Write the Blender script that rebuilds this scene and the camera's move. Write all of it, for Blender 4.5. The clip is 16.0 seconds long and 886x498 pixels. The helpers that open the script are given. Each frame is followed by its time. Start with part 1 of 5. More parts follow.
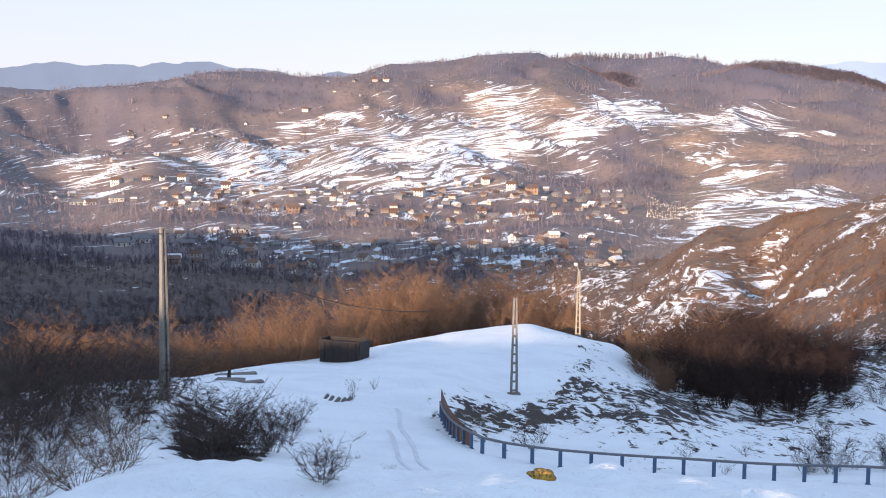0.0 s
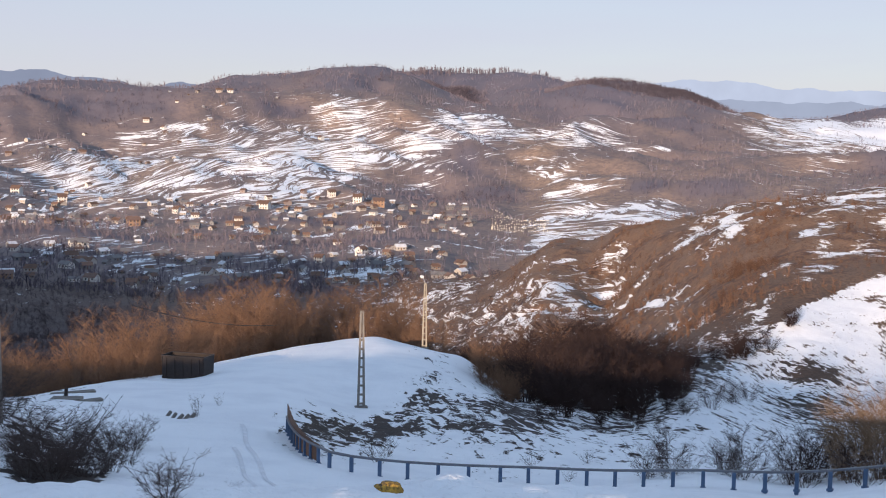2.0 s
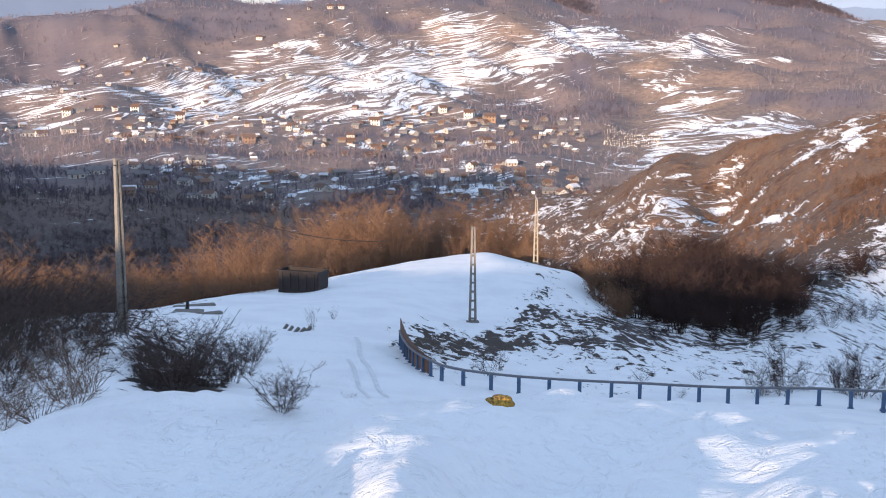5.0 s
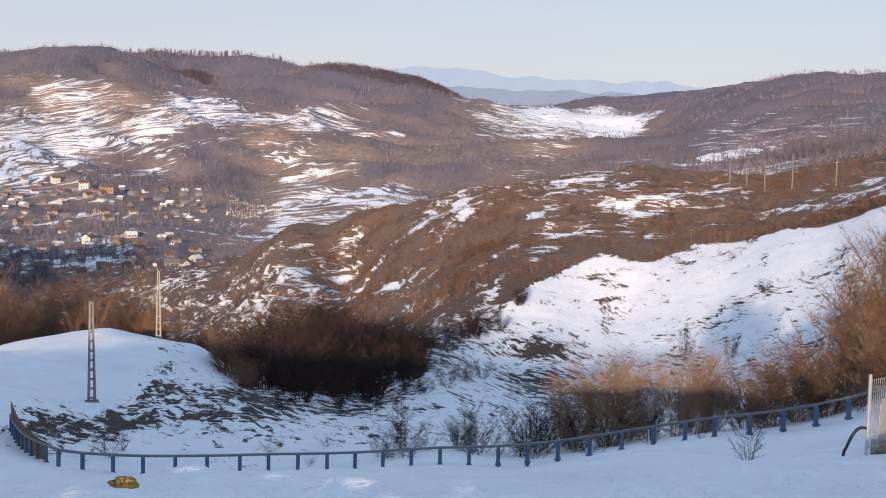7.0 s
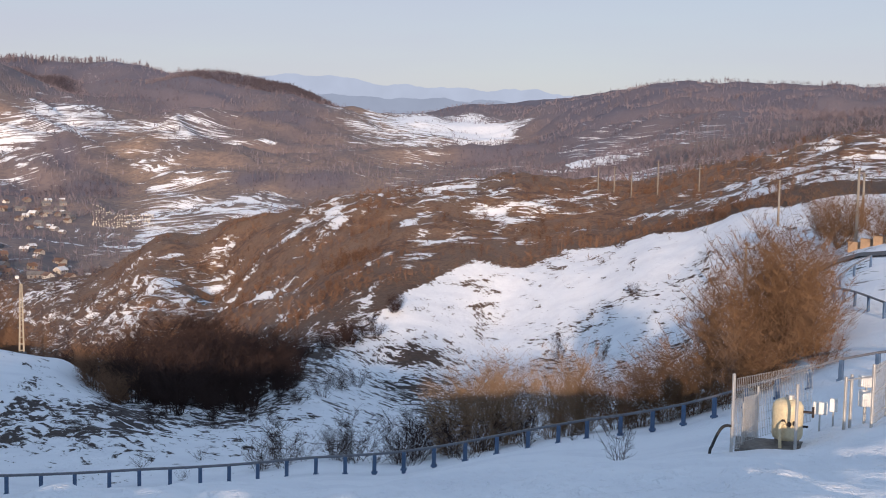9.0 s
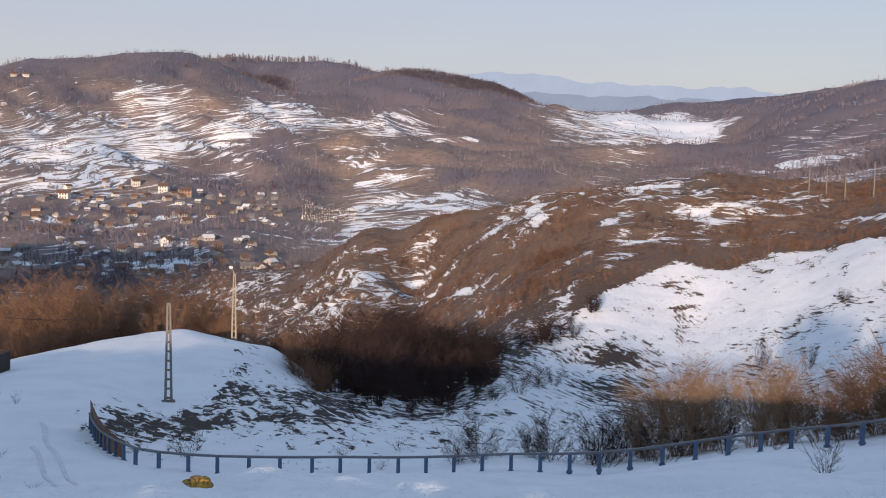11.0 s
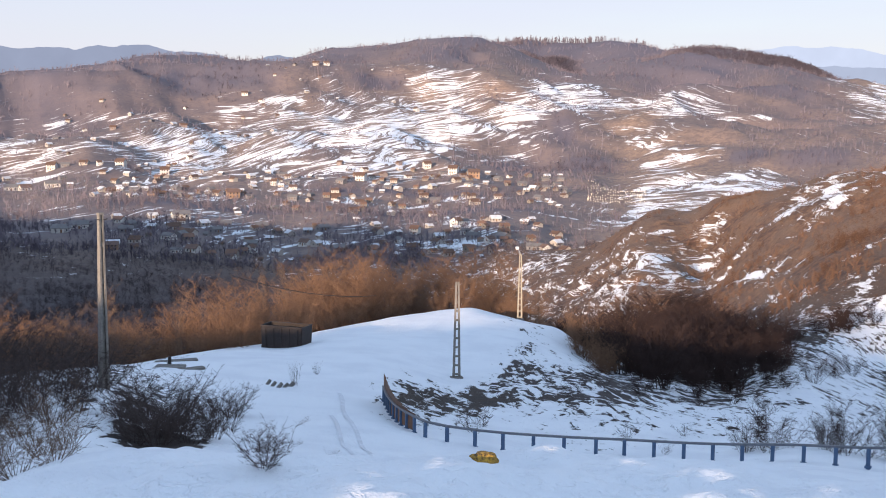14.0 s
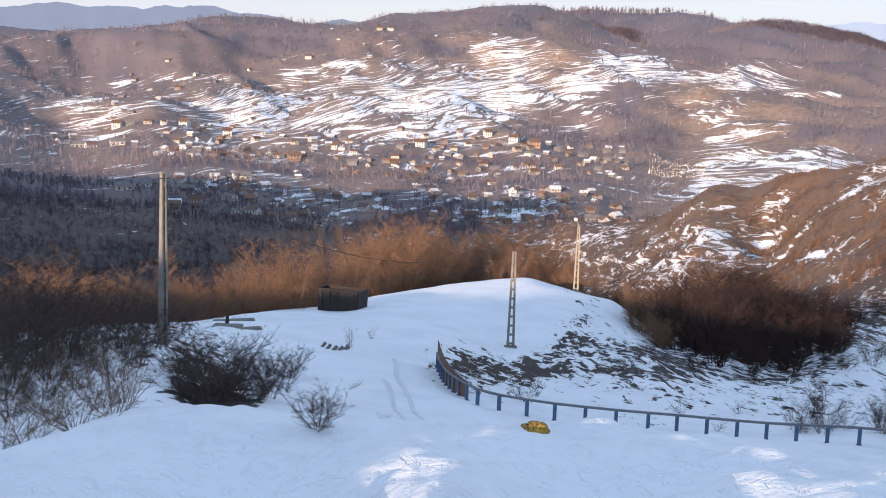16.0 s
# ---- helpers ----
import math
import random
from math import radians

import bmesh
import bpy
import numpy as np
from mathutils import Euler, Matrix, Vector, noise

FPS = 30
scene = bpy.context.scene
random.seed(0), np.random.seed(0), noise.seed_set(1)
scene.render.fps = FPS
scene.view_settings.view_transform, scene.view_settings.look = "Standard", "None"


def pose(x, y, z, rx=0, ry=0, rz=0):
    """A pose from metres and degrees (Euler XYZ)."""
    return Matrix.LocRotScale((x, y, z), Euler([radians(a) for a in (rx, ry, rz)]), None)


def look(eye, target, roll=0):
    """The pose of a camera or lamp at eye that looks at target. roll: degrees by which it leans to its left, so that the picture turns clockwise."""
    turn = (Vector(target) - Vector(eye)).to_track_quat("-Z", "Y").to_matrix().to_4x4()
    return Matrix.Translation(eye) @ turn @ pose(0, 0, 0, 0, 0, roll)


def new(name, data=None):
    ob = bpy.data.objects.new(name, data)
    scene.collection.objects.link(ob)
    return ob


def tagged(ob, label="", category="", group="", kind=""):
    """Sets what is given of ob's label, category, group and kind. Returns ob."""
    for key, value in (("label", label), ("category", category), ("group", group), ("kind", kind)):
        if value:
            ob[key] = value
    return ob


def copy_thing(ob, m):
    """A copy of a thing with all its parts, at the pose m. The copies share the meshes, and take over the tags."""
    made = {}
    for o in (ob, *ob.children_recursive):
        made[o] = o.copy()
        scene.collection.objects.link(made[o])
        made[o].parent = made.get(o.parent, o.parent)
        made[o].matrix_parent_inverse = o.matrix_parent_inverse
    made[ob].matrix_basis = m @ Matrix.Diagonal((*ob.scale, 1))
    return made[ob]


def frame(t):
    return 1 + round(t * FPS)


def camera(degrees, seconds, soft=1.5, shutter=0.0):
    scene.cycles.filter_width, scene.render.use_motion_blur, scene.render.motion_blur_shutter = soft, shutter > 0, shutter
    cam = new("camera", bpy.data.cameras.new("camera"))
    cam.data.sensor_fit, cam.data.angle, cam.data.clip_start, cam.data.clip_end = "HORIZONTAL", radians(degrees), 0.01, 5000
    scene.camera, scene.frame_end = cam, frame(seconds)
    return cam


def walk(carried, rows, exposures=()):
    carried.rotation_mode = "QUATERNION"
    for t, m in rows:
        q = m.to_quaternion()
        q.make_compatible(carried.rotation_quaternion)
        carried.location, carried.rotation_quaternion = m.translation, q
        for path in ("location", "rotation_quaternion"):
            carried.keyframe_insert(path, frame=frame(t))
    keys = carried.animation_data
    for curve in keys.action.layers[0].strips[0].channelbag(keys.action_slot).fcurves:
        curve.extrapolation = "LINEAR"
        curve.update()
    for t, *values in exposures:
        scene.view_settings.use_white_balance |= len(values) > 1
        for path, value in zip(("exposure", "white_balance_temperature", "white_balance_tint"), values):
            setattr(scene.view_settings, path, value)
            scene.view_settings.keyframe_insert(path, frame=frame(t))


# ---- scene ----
cam = camera(41.53, 16.0, soft=1.0)

# ---- camera and its way: it stands and turns ----
ROWS = [
    (0, -0.00, -5.77, -0.52), (0.5, -3.92, -4.67, -0.75), (1, -7.54, -3.52, -2.55), (1.5, -7.48, -3.91, -1.40), (2, -7.50, -5.04, -1.02),
    (2.5, -6.59, -5.32, -1.85), (3, -0.31, -9.93, -0.43), (3.2, -0.32, -11.15, 0.48), (4.2, -0.90, -10.20, 0.10),
    (5.3, -3.36, -8.03, -0.36), (5.5, -4.69, -7.03, -0.44), (6, -10.38, -6.24, -1.20), (6.5, -15.47, -5.72, -1.08),
    (7, -20.38, -5.52, -1.30), (7.5, -23.84, -5.30, -1.59), (8, -26.64, -5.04, -1.29), (8.2, -26.29, -5.29, -1.19),
    (8.8, -26.60, -5.10, -1.20), (9.7, -26.20, -4.60, -1.30), (10.3, -22.94, -4.52, -1.40), (10.5, -21.22, -4.82, -1.42),
    (11, -16.76, -5.34, -1.53), (11.5, -11.66, -6.00, -1.37), (12, -7.80, -6.49, -1.13), (12.5, -4.85, -7.14, -1.40),
    (13, -3.74, -7.48, -1.54), (13.5, -3.55, -6.87, -1.23), (14, -2.86, -6.51, -0.52), (14.5, -2.98, -6.83, -0.95),
    (15, -1.95, -6.76, -0.89), (15.5, -2.93, -6.03, -1.38), (16, 0.17, -8.14, -1.97),
]
walk(cam, [(t, pose(0, 0, 0, 90 + p, r, yw)) for t, yw, p, r in ROWS], exposures=[(t, e + 0.32, 6250, 15) for t, e in ((0.0, 0.50), (1.0, 0.16), (2.0, 0.05), (2.5, 0.09), (3.2, 0.28), (5.5, 0.42), (6.5, 0.12), (7.5, -0.04), (8.2, -0.08), (10.3, -0.23), (11.5, -0.19), (12.0, 0.02), (12.5, 0.17), (13.2, 0.30), (16.0, 0.36))])

# ---- sky, sun ----
SUN_BEARING, SUN_HEIGHT = -150.0, 10.0
world = bpy.data.worlds.new("sky")
scene.world = world
world.use_nodes = True
wn = world.node_tree
sky = wn.nodes.new("ShaderNodeTexSky")
sky.sky_type, sky.sun_disc = "NISHITA", False
sky.sun_elevation, sky.sun_rotation = radians(SUN_HEIGHT), radians(SUN_BEARING)
sky.air_density, sky.dust_density, sky.ozone_density = 1.0, 0.7, 1.6
# a thin high veil of cloud over the clear sky
way = wn.nodes.new("ShaderNodeTexCoord")
flat = wn.nodes.new("ShaderNodeMapping")
flat.inputs["Scale"].default_value = (2.0, 2.0, 14.0)
wisps = wn.nodes.new("ShaderNodeTexNoise")
wisps.inputs["Scale"].default_value, wisps.inputs["Detail"].default_value = 1.3, 5.0
amount = wn.nodes.new("ShaderNodeMapRange")
amount.inputs["From Min"].default_value, amount.inputs["From Max"].default_value = 0.3, 0.7
amount.inputs["To Min"].default_value, amount.inputs["To Max"].default_value = 0.68, 0.88
veil = wn.nodes.new("ShaderNodeMix")
veil.data_type = "RGBA"
up = wn.nodes.new("ShaderNodeSeparateXYZ")
tint = wn.nodes.new("ShaderNodeValToRGB")
tint.color_ramp.elements[0].position, tint.color_ramp.elements[0].color = 0.0, (0.98, 0.95, 0.95, 1)
tint.color_ramp.elements[1].position, tint.color_ramp.elements[1].color = 0.9, (0.53, 0.78, 1.0, 1)
tint.color_ramp.elements.new(0.22).color = (0.80, 0.90, 1.0, 1)
bright = wn.nodes.new("ShaderNodeMix")
bright.data_type, bright.blend_type = "RGBA", "MULTIPLY"
bright.inputs[0].default_value, bright.inputs[7].default_value = 1.0, (4.5, 4.5, 4.9, 1)
wn.links.new(way.outputs["Generated"], up.inputs[0])
wn.links.new(up.outputs["Z"], tint.inputs[0])
wn.links.new(tint.outputs[0], bright.inputs[6])
wn.links.new(bright.outputs[2], veil.inputs[7])
wn.links.new(way.outputs["Generated"], flat.inputs["Vector"])
wn.links.new(flat.outputs[0], wisps.inputs["Vector"])
wn.links.new(wisps.outputs["Fac"], amount.inputs["Value"])
wn.links.new(amount.outputs[0], veil.inputs[0])
wn.links.new(sky.outputs["Color"], veil.inputs[6])
wn.links.new(veil.outputs[2], wn.nodes["Background"].inputs["Color"])
wn.nodes["Background"].inputs["Strength"].default_value = 0.122
sun_ob = new("sun", bpy.data.lights.new("sun", "SUN"))
sun_ob.data.energy, sun_ob.data.angle, sun_ob.data.color = 5.0, radians(0.6), (1.0, 0.74, 0.50)
sb, sh = radians(SUN_BEARING), radians(SUN_HEIGHT)
SUN_WAY = Vector((math.sin(sb) * math.cos(sh), math.cos(sb) * math.cos(sh), math.sin(sh)))
sun_ob.matrix_world = look(SUN_WAY * 300, (0, 0, 0))


# ---- the lie of the land: bearing, distance, height below or above the eye ----
TERRACE = [(0, 3, -4.6), (90, 3, -4.4), (180, 3, -4.4), (-90, 3, -4.6), (-20, 12, -4.95), (0, 12, -4.95), (20, 12, -4.8), (45, 12, -4.4), (0, 8, -4.8)]
BANK_CREST = [(-26, 24, -7.6), (-21, 24, -7.58), (-14, 24, -7.28), (-11, 24, -7.2), (-5, 24, -7.26), (4, 24, -7.2), (12, 24, -7.2), (20, 24, -7.15), (30, 24, -6.95), (42, 24, -6.45), (50, 24, -6.2)]
BANK = [(-22, 31, -10.3), (-6, 36, -11.0), (3, 36, -11.2), (13, 36, -11.1), (24, 36, -10.8), (36, 38, -10.2), (43.5, 36, -8.9), (52, 36, -7.5)]
SHELF = [(-20, 50, -13.6), (-13.5, 59, -13.4), (-12.2, 45, -12.9), (-7.5, 62, -16.3), (-4.2, 52, -14.8), (-1.4, 46, -13.9), (2.4, 61, -17.3),
         (8, 60, -17.7), (16, 60, -17.7), (24.6, 59, -16.8), (33.7, 57, -14.3), (41, 55, -12.1), (47.7, 52, -9.1), (0, 85, -19.8)]
PLATEAU_EDGE = [(-18, 85, -18.2), (-12, 98, -20.6), (-8.3, 108, -21.9), (-5.9, 112, -22.5), (-4.8, 116, -23.1), (-3.1, 128, -23.9), (-0.6, 138, -24.7),
                (1.9, 145, -24.8), (4.4, 150, -24.8), (6.7, 148, -25.8), (8.6, 142, -25.7)]
PLATEAU = [(3.6, 99, -22.4), (8.8, 130, -25.4), (10.4, 108, -23.7), (11.4, 95, -22.2)]
GULLY = [(14.3, 115, -26), (17, 115, -26.2), (19.8, 115, -24.4), (12, 150, -31.5), (16, 150, -30.5), (19.5, 160, -30), (10, 190, -40), (14, 210, -42), (18, 220, -38), (11, 125, -27.5), (14, 130, -28.3)]
SNOW_SLOPE = [(21.7, 160, -30), (24.2, 200, -27), (28.6, 230, -23.4), (32.8, 230, -21.7), (36.8, 220, -17.0), (40.8, 205, -11.5), (43.3, 195, -8.8),
              (47, 185, -6.2), (27.3, 172, -31.9), (32.9, 162, -31.2), (38.4, 150, -25), (46, 85, -9.5), (46.5, 110, -9.0), (24, 168, -32), (29, 205, -31), (35, 196, -24.4)]
SPUR_CREST = [(16.2, 420, -31.9), (21.6, 380, -19.2), (26, 350, -13.8), (29.9, 330, -10.9), (32.7, 330, -12.9), (36.7, 320, -12.6), (40.7, 300, -7), (42.7, 290, -2.4),
              (45.2, 280, 1.6), (47.5, 260, 0)]
SPUR = [(21.6, 280, -24.5), (29, 285, -18.5), (36, 270, -15), (15.9, 380, -46), (13.2, 330, -45.7), (10.9, 520, -54.4),
        (8.4, 560, -64.9), (5.9, 560, -73), (13.1, 470, -38)]
BEHIND_SPUR = [(16, 700, -72), (22, 680, -60), (26, 640, -44), (30, 620, -30), (36, 600, -19), (45, 560, -5), (12, 720, -78)]
BELOW_PLATEAU = [(-5, 165, -33), (2, 185, -34), (7, 195, -40), (-12, 135, -29), (-18, 115, -25), (-17, 250, -56), (-5, 300, -62), (5, 330, -65), (9, 290, -56), (-26, 200, -42)]
VALLEY = [(-17.8, 700, -75.7), (-4.8, 720, -86.6), (0.7, 760, -83.6), (9.1, 740, -82.7), (-17, 500, -76), (-4, 500, -80), (5, 500, -80),
          (-17.8, 850, -76.5), (-10, 850, -73.6), (-2, 850, -73.2), (9, 960, -68.8), (14.4, 1000, -65.7), (17.1, 1000, -59.6)]
HILL_FOOT = [(-17.7, 1150, -61.6), (-10, 1150, -56), (-2, 1150, -54.6), (3.5, 1150, -53), (9, 1150, -51), (14.4, 1200, -50.5), (20, 1200, -44), (25, 1200, -32)]
HILL = [(-11.4, 1250, -43.6), (-7.5, 1350, -33.5), (0.7, 1280, -41.6), (2, 1550, -5), (-2, 1500, -13.9), (10, 1700, 29.7), (5, 1600, 14), (14, 1500, -13),
        (18, 1550, -8), (22, 1600, 6), (-17.7, 1450, -25), (-10, 1600, 8), (7.5, 1450, -16), (11.5, 1450, -24)]
HILL_TOP = [(8.5, 2120, 76), (12, 2000, 70), (11, 2300, 100), (17, 1900, 52), (4, 3500, 110), (12, 3500, 110), (0, 2000, 88), (4, 2050, 98)]
DOME = [(-4.8, 1980, 81.5), (-4.2, 2000, 85.5), (-3.2, 2100, 104.2), (-1, 2200, 121), (0.6, 2250, 132.5), (2.3, 2280, 144), (4.2, 2300, 152.3), (5.3, 2310, 142.5), (6.6, 2360, 126.5), (8.0, 2430, 111.5), (9.4, 2480, 101.5)]
BACK_RIDGE = [(5.0, 2900, 182), (6.6, 2900, 188), (9.1, 2900, 187), (12.2, 2900, 175), (13.2, 2880, 168)]
KNOLL = [(12.8, 2420, 131), (14.1, 2400, 140), (16.8, 2380, 131), (18, 2400, 121), (19.3, 2450, 110), (20.5, 2500, 90), (21.6, 2550, 68)]
LEFT_CREST = [(-23, 1800, 25), (-17.6, 1900, 42.8), (-15, 2000, 66), (-12.6, 2100, 85), (-10.1, 2200, 102), (-8, 2200, 101), (-6.1, 2200, 98.7), (-4.8, 2180, 94)]
LEFT_BEHIND = [(-14, 2700, 60), (-7, 2750, 70), (-21, 2600, 50), (-14, 4600, 60), (0, 4600, 60)]
DIPS = [(3.6, 2560, 130), (5.6, 2600, 130), (7.4, 2640, 124), (14.5, 2640, 118), (17, 2640, 110), (19, 2690, 94), (6.2, 3300, 178), (8, 3300, 178), (10, 3300, 174), (10.6, 2230, 86)]
RIGHT_VALLEY = [(22.1, 2500, 71.6), (25.7, 2400, 60.8), (29.8, 2000, 20), (31.2, 1900, 11), (27.6, 2000, 23.4), (24, 1800, 12.6),
                (32.1, 1100, -19.2), (35.3, 1000, -8.7), (29.9, 1200, -16.8), (40.6, 900, 4.4), (46, 800, 8), (25, 4600, 60), (45, 4600, 60)]
LOW_HILL = [(25.4, 2700, 73), (26.2, 2700, 82), (27.9, 2700, 96.6), (30.1, 2700, 92), (31.5, 2650, 86)]
RIGHT_CREST = [(31.0, 2080, 60), (32.5, 2000, 67.7), (34.7, 1900, 78.6), (36.5, 1850, 92), (39.2, 1800, 90.5), (43, 1750, 85), (47.2, 1700, 80), (56, 1700, 73)]
ALL_ROUND = [(75, 100, -4), (100, 400, -10), (75, 1500, 30), (90, 4000, 60), (140, 4000, 40), (180, 4000, 0), (-90, 4000, -100), (-140, 4000, -100), (-40, 4000, 40),
             (130, 200, -14), (180, 300, -30), (-40, 1300, -40), (-40, 60, -12), (-160, 1000, -60), (160, 1000, -40), (-125, 80, -8), (-85, 90, -12), (-60, 120, -18),
             (-50, 250, -40), (-45, 450, -60), (-41, 650, -65), (-100, 200, -35), (-80, 300, -50), (-62, 400, -65), (-55, 800, -75), (-150, 150, -20), (-120, 400, -60),
             (-120, 1000, -80), (-80, 1000, -80), (-60, 2000, -60), (-100, 2000, -80), (-150, 2000, -80)]
# the ridge towards the sun, which keeps the shelf in shade: along it, height
SUN_RIDGE = [(60, 4.0), (40, 6.0), (15, 4.6), (0, 5.2), (-10, 7.4), (-20, 8.2), (-34, 8.6), (-40, 9.2), (-46, 9.6), (-54, 8.6), (-60, 7.6), (-66, 7.0), (-72, 5.6), (-80, 4.0), (-100, 1), (-160, 5),
             (-230, 18), (-270, 42), (-305, 63), (-400, 58), (-488, 53), (-643, 41), (-800, 41), (-1000, 20)]


def log_polar(x, y):
    r = np.hypot(x, y)
    s = np.log(r + 15.0) / np.maximum(r, 1e-6)
    return x * s, y * s


def along(line, step=0.7):
    """Points on a crest, evenly by bearing."""
    line = np.array(line, float)
    if np.any(np.diff(line[:, 0]) <= 0):
        return [tuple(p) for p in line]
    n = max(2, int((line[-1, 0] - line[0, 0]) / step) + 1)
    b = np.linspace(line[0, 0], line[-1, 0], n)
    r = np.interp(b, line[:, 0], line[:, 1])
    return list(zip(b, r, np.interp(b, line[:, 0], line[:, 2]) - np.where(r > 1000, 4.0, 0.0)))


CRESTS = [DOME, BACK_RIDGE, KNOLL, LEFT_CREST, LOW_HILL, RIGHT_CREST, SPUR_CREST, PLATEAU_EDGE, BANK_CREST]
KNOTS = np.array(TERRACE + BANK + SHELF + PLATEAU + GULLY + SNOW_SLOPE + SPUR + BEHIND_SPUR + BELOW_PLATEAU + VALLEY + HILL_FOOT + HILL + HILL_TOP
                 + LEFT_BEHIND + DIPS + RIGHT_VALLEY + ALL_ROUND + [p for line in CRESTS for p in along(line)])


class Surface:
    """A smooth field over the plan, led by knots (bearing, distance, value)."""

    def __init__(self, knots, soft, ridge):
        b, r = np.radians(knots[:, 0]), knots[:, 1]
        self.px, self.py = log_polar(r * np.sin(b), r * np.cos(b))
        self.soft = soft
        d = np.sqrt((self.px[:, None] - self.px) ** 2 + (self.py[:, None] - self.py) ** 2 + soft ** 2)
        self.mean = knots[:, 2].mean()
        self.w = np.linalg.solve(d - ridge * np.eye(len(b)), knots[:, 2] - self.mean)

    def __call__(self, x, y):
        x, y = np.asarray(x, float), np.asarray(y, float)
        u, v = log_polar(x.ravel(), y.ravel())
        out = np.empty(u.size)
        for i in range(0, u.size, 20000):
            d = np.sqrt((u[i:i + 20000, None] - self.px) ** 2 + (v[i:i + 20000, None] - self.py) ** 2 + self.soft ** 2)
            out[i:i + 20000] = d @ self.w + self.mean
        return out.reshape(x.shape)


rng = np.random.default_rng(7)
LATTICE = rng.random((256, 256))


def value_noise(x, y):
    xi, yi = np.floor(x).astype(int), np.floor(y).astype(int)
    fx, fy = x - xi, y - yi
    fx, fy = fx * fx * (3 - 2 * fx), fy * fy * (3 - 2 * fy)
    g = lambda i, j: LATTICE[(xi + i) % 256, (yi + j) % 256]
    return (g(0, 0) * (1 - fx) + g(1, 0) * fx) * (1 - fy) + (g(0, 1) * (1 - fx) + g(1, 1) * fx) * fy - 0.5


def fractal(x, y, octaves=4):
    return sum(value_noise(x * 2.03 ** k + 17.3 * k, y * 2.03 ** k - 9.1 * k) * 0.5 ** k for k in range(octaves))


SLOPES = KNOTS.copy()
SLOPES[:, 2] /= SLOPES[:, 1]
lie = Surface(SLOPES, 0.07, 0.002)


def height(x, y):
    """The ground's height, with knolls and hummocks that grow with the open country."""
    x, y = np.asarray(x, float), np.asarray(y, float)
    r = np.hypot(x, y)
    far = np.clip((r - 160) / 500, 0, 1)
    ribs = 0.25 - np.abs(fractal((x * 0.8 + y * 0.35) / 210, (y - 0.3 * x) / 420, 4))
    big = fractal(x / 170, y / 170) * 8 * far + ribs * 75 * np.clip((r - 800) / 500, 0, 1) * np.clip((2250 - r) / 300, 0.25, 1)
    fold = 0.22 - np.abs(fractal((x + 0.4 * y) / 55 + 3.3, (y - 0.4 * x) / 130, 4))
    near_fold = fold * 11 * np.clip((r - 238) / 50, 0, 1) * np.clip((700 - r) / 300, 0, 1)
    rough = fractal(x / 9, y / 9, 3) * (0.3 + 0.9 * np.clip((r - 150) / 200, 0, 1)) * np.clip((r - 26) / 30, 0.3, 1)
    rough = rough + fractal(x / 6 + 5.1, y / 6, 3) * 1.5 * np.clip((r - 238) / 30, 0, 1) * np.clip((760 - r) / 200, 0, 1) + fractal(x / 42 + 2.7, y / 42, 3) * 6.0 * np.clip((r - 900) / 250, 0, 1)
    rough = rough + fractal(x / 1.3, y / 1.7, 3) * 0.32 * np.clip((r - 11) / 4, 0, 1) * np.clip((60 - r) / 40, 0, 1)
    land = lie(x * np.maximum(5.0 / np.maximum(r, 0.01), 1), y * np.maximum(5.0 / np.maximum(r, 0.01), 1)) * np.maximum(r, 5.0) + big * np.clip(r / 1500, 0.25, 1) + near_fold + rough
    level = np.clip((r - 4.5) / 4.0, 0, 1)
    land = land * level + (1 - level) * -4.6
    q, w = x * math.sin(sb) + y * math.cos(sb), -x * math.cos(sb) + y * math.sin(sb)
    along_ridge = np.array(SUN_RIDGE)[::-1]
    ridge = np.interp(w, along_ridge[:, 0], along_ridge[:, 1], left=-60, right=-20) - np.abs(q - 60) * 0.5 + fractal(w / 11, q / 11, 3) * 1.0
    land = land + fractal(x / 0.42, y / 0.55, 2) * 0.07 * np.clip((r - 11) / 4, 0, 1) * np.clip((45 - r) / 15, 0, 1)
    return np.where(np.arctan2(x, y) < radians(-27), np.maximum(land, ridge), land)


def at(bearing, distance, lift=0.0):
    b = radians(bearing)
    x, y = distance * math.sin(b), distance * math.cos(b)
    return Vector((x, y, float(height(x, y)) + lift))


# ---- materials ----
def node(nt, kind, **inputs):
    n = nt.nodes.new(kind)
    for k, v in inputs.items():
        n.inputs[k.replace("_", " ")].default_value = v
    return n


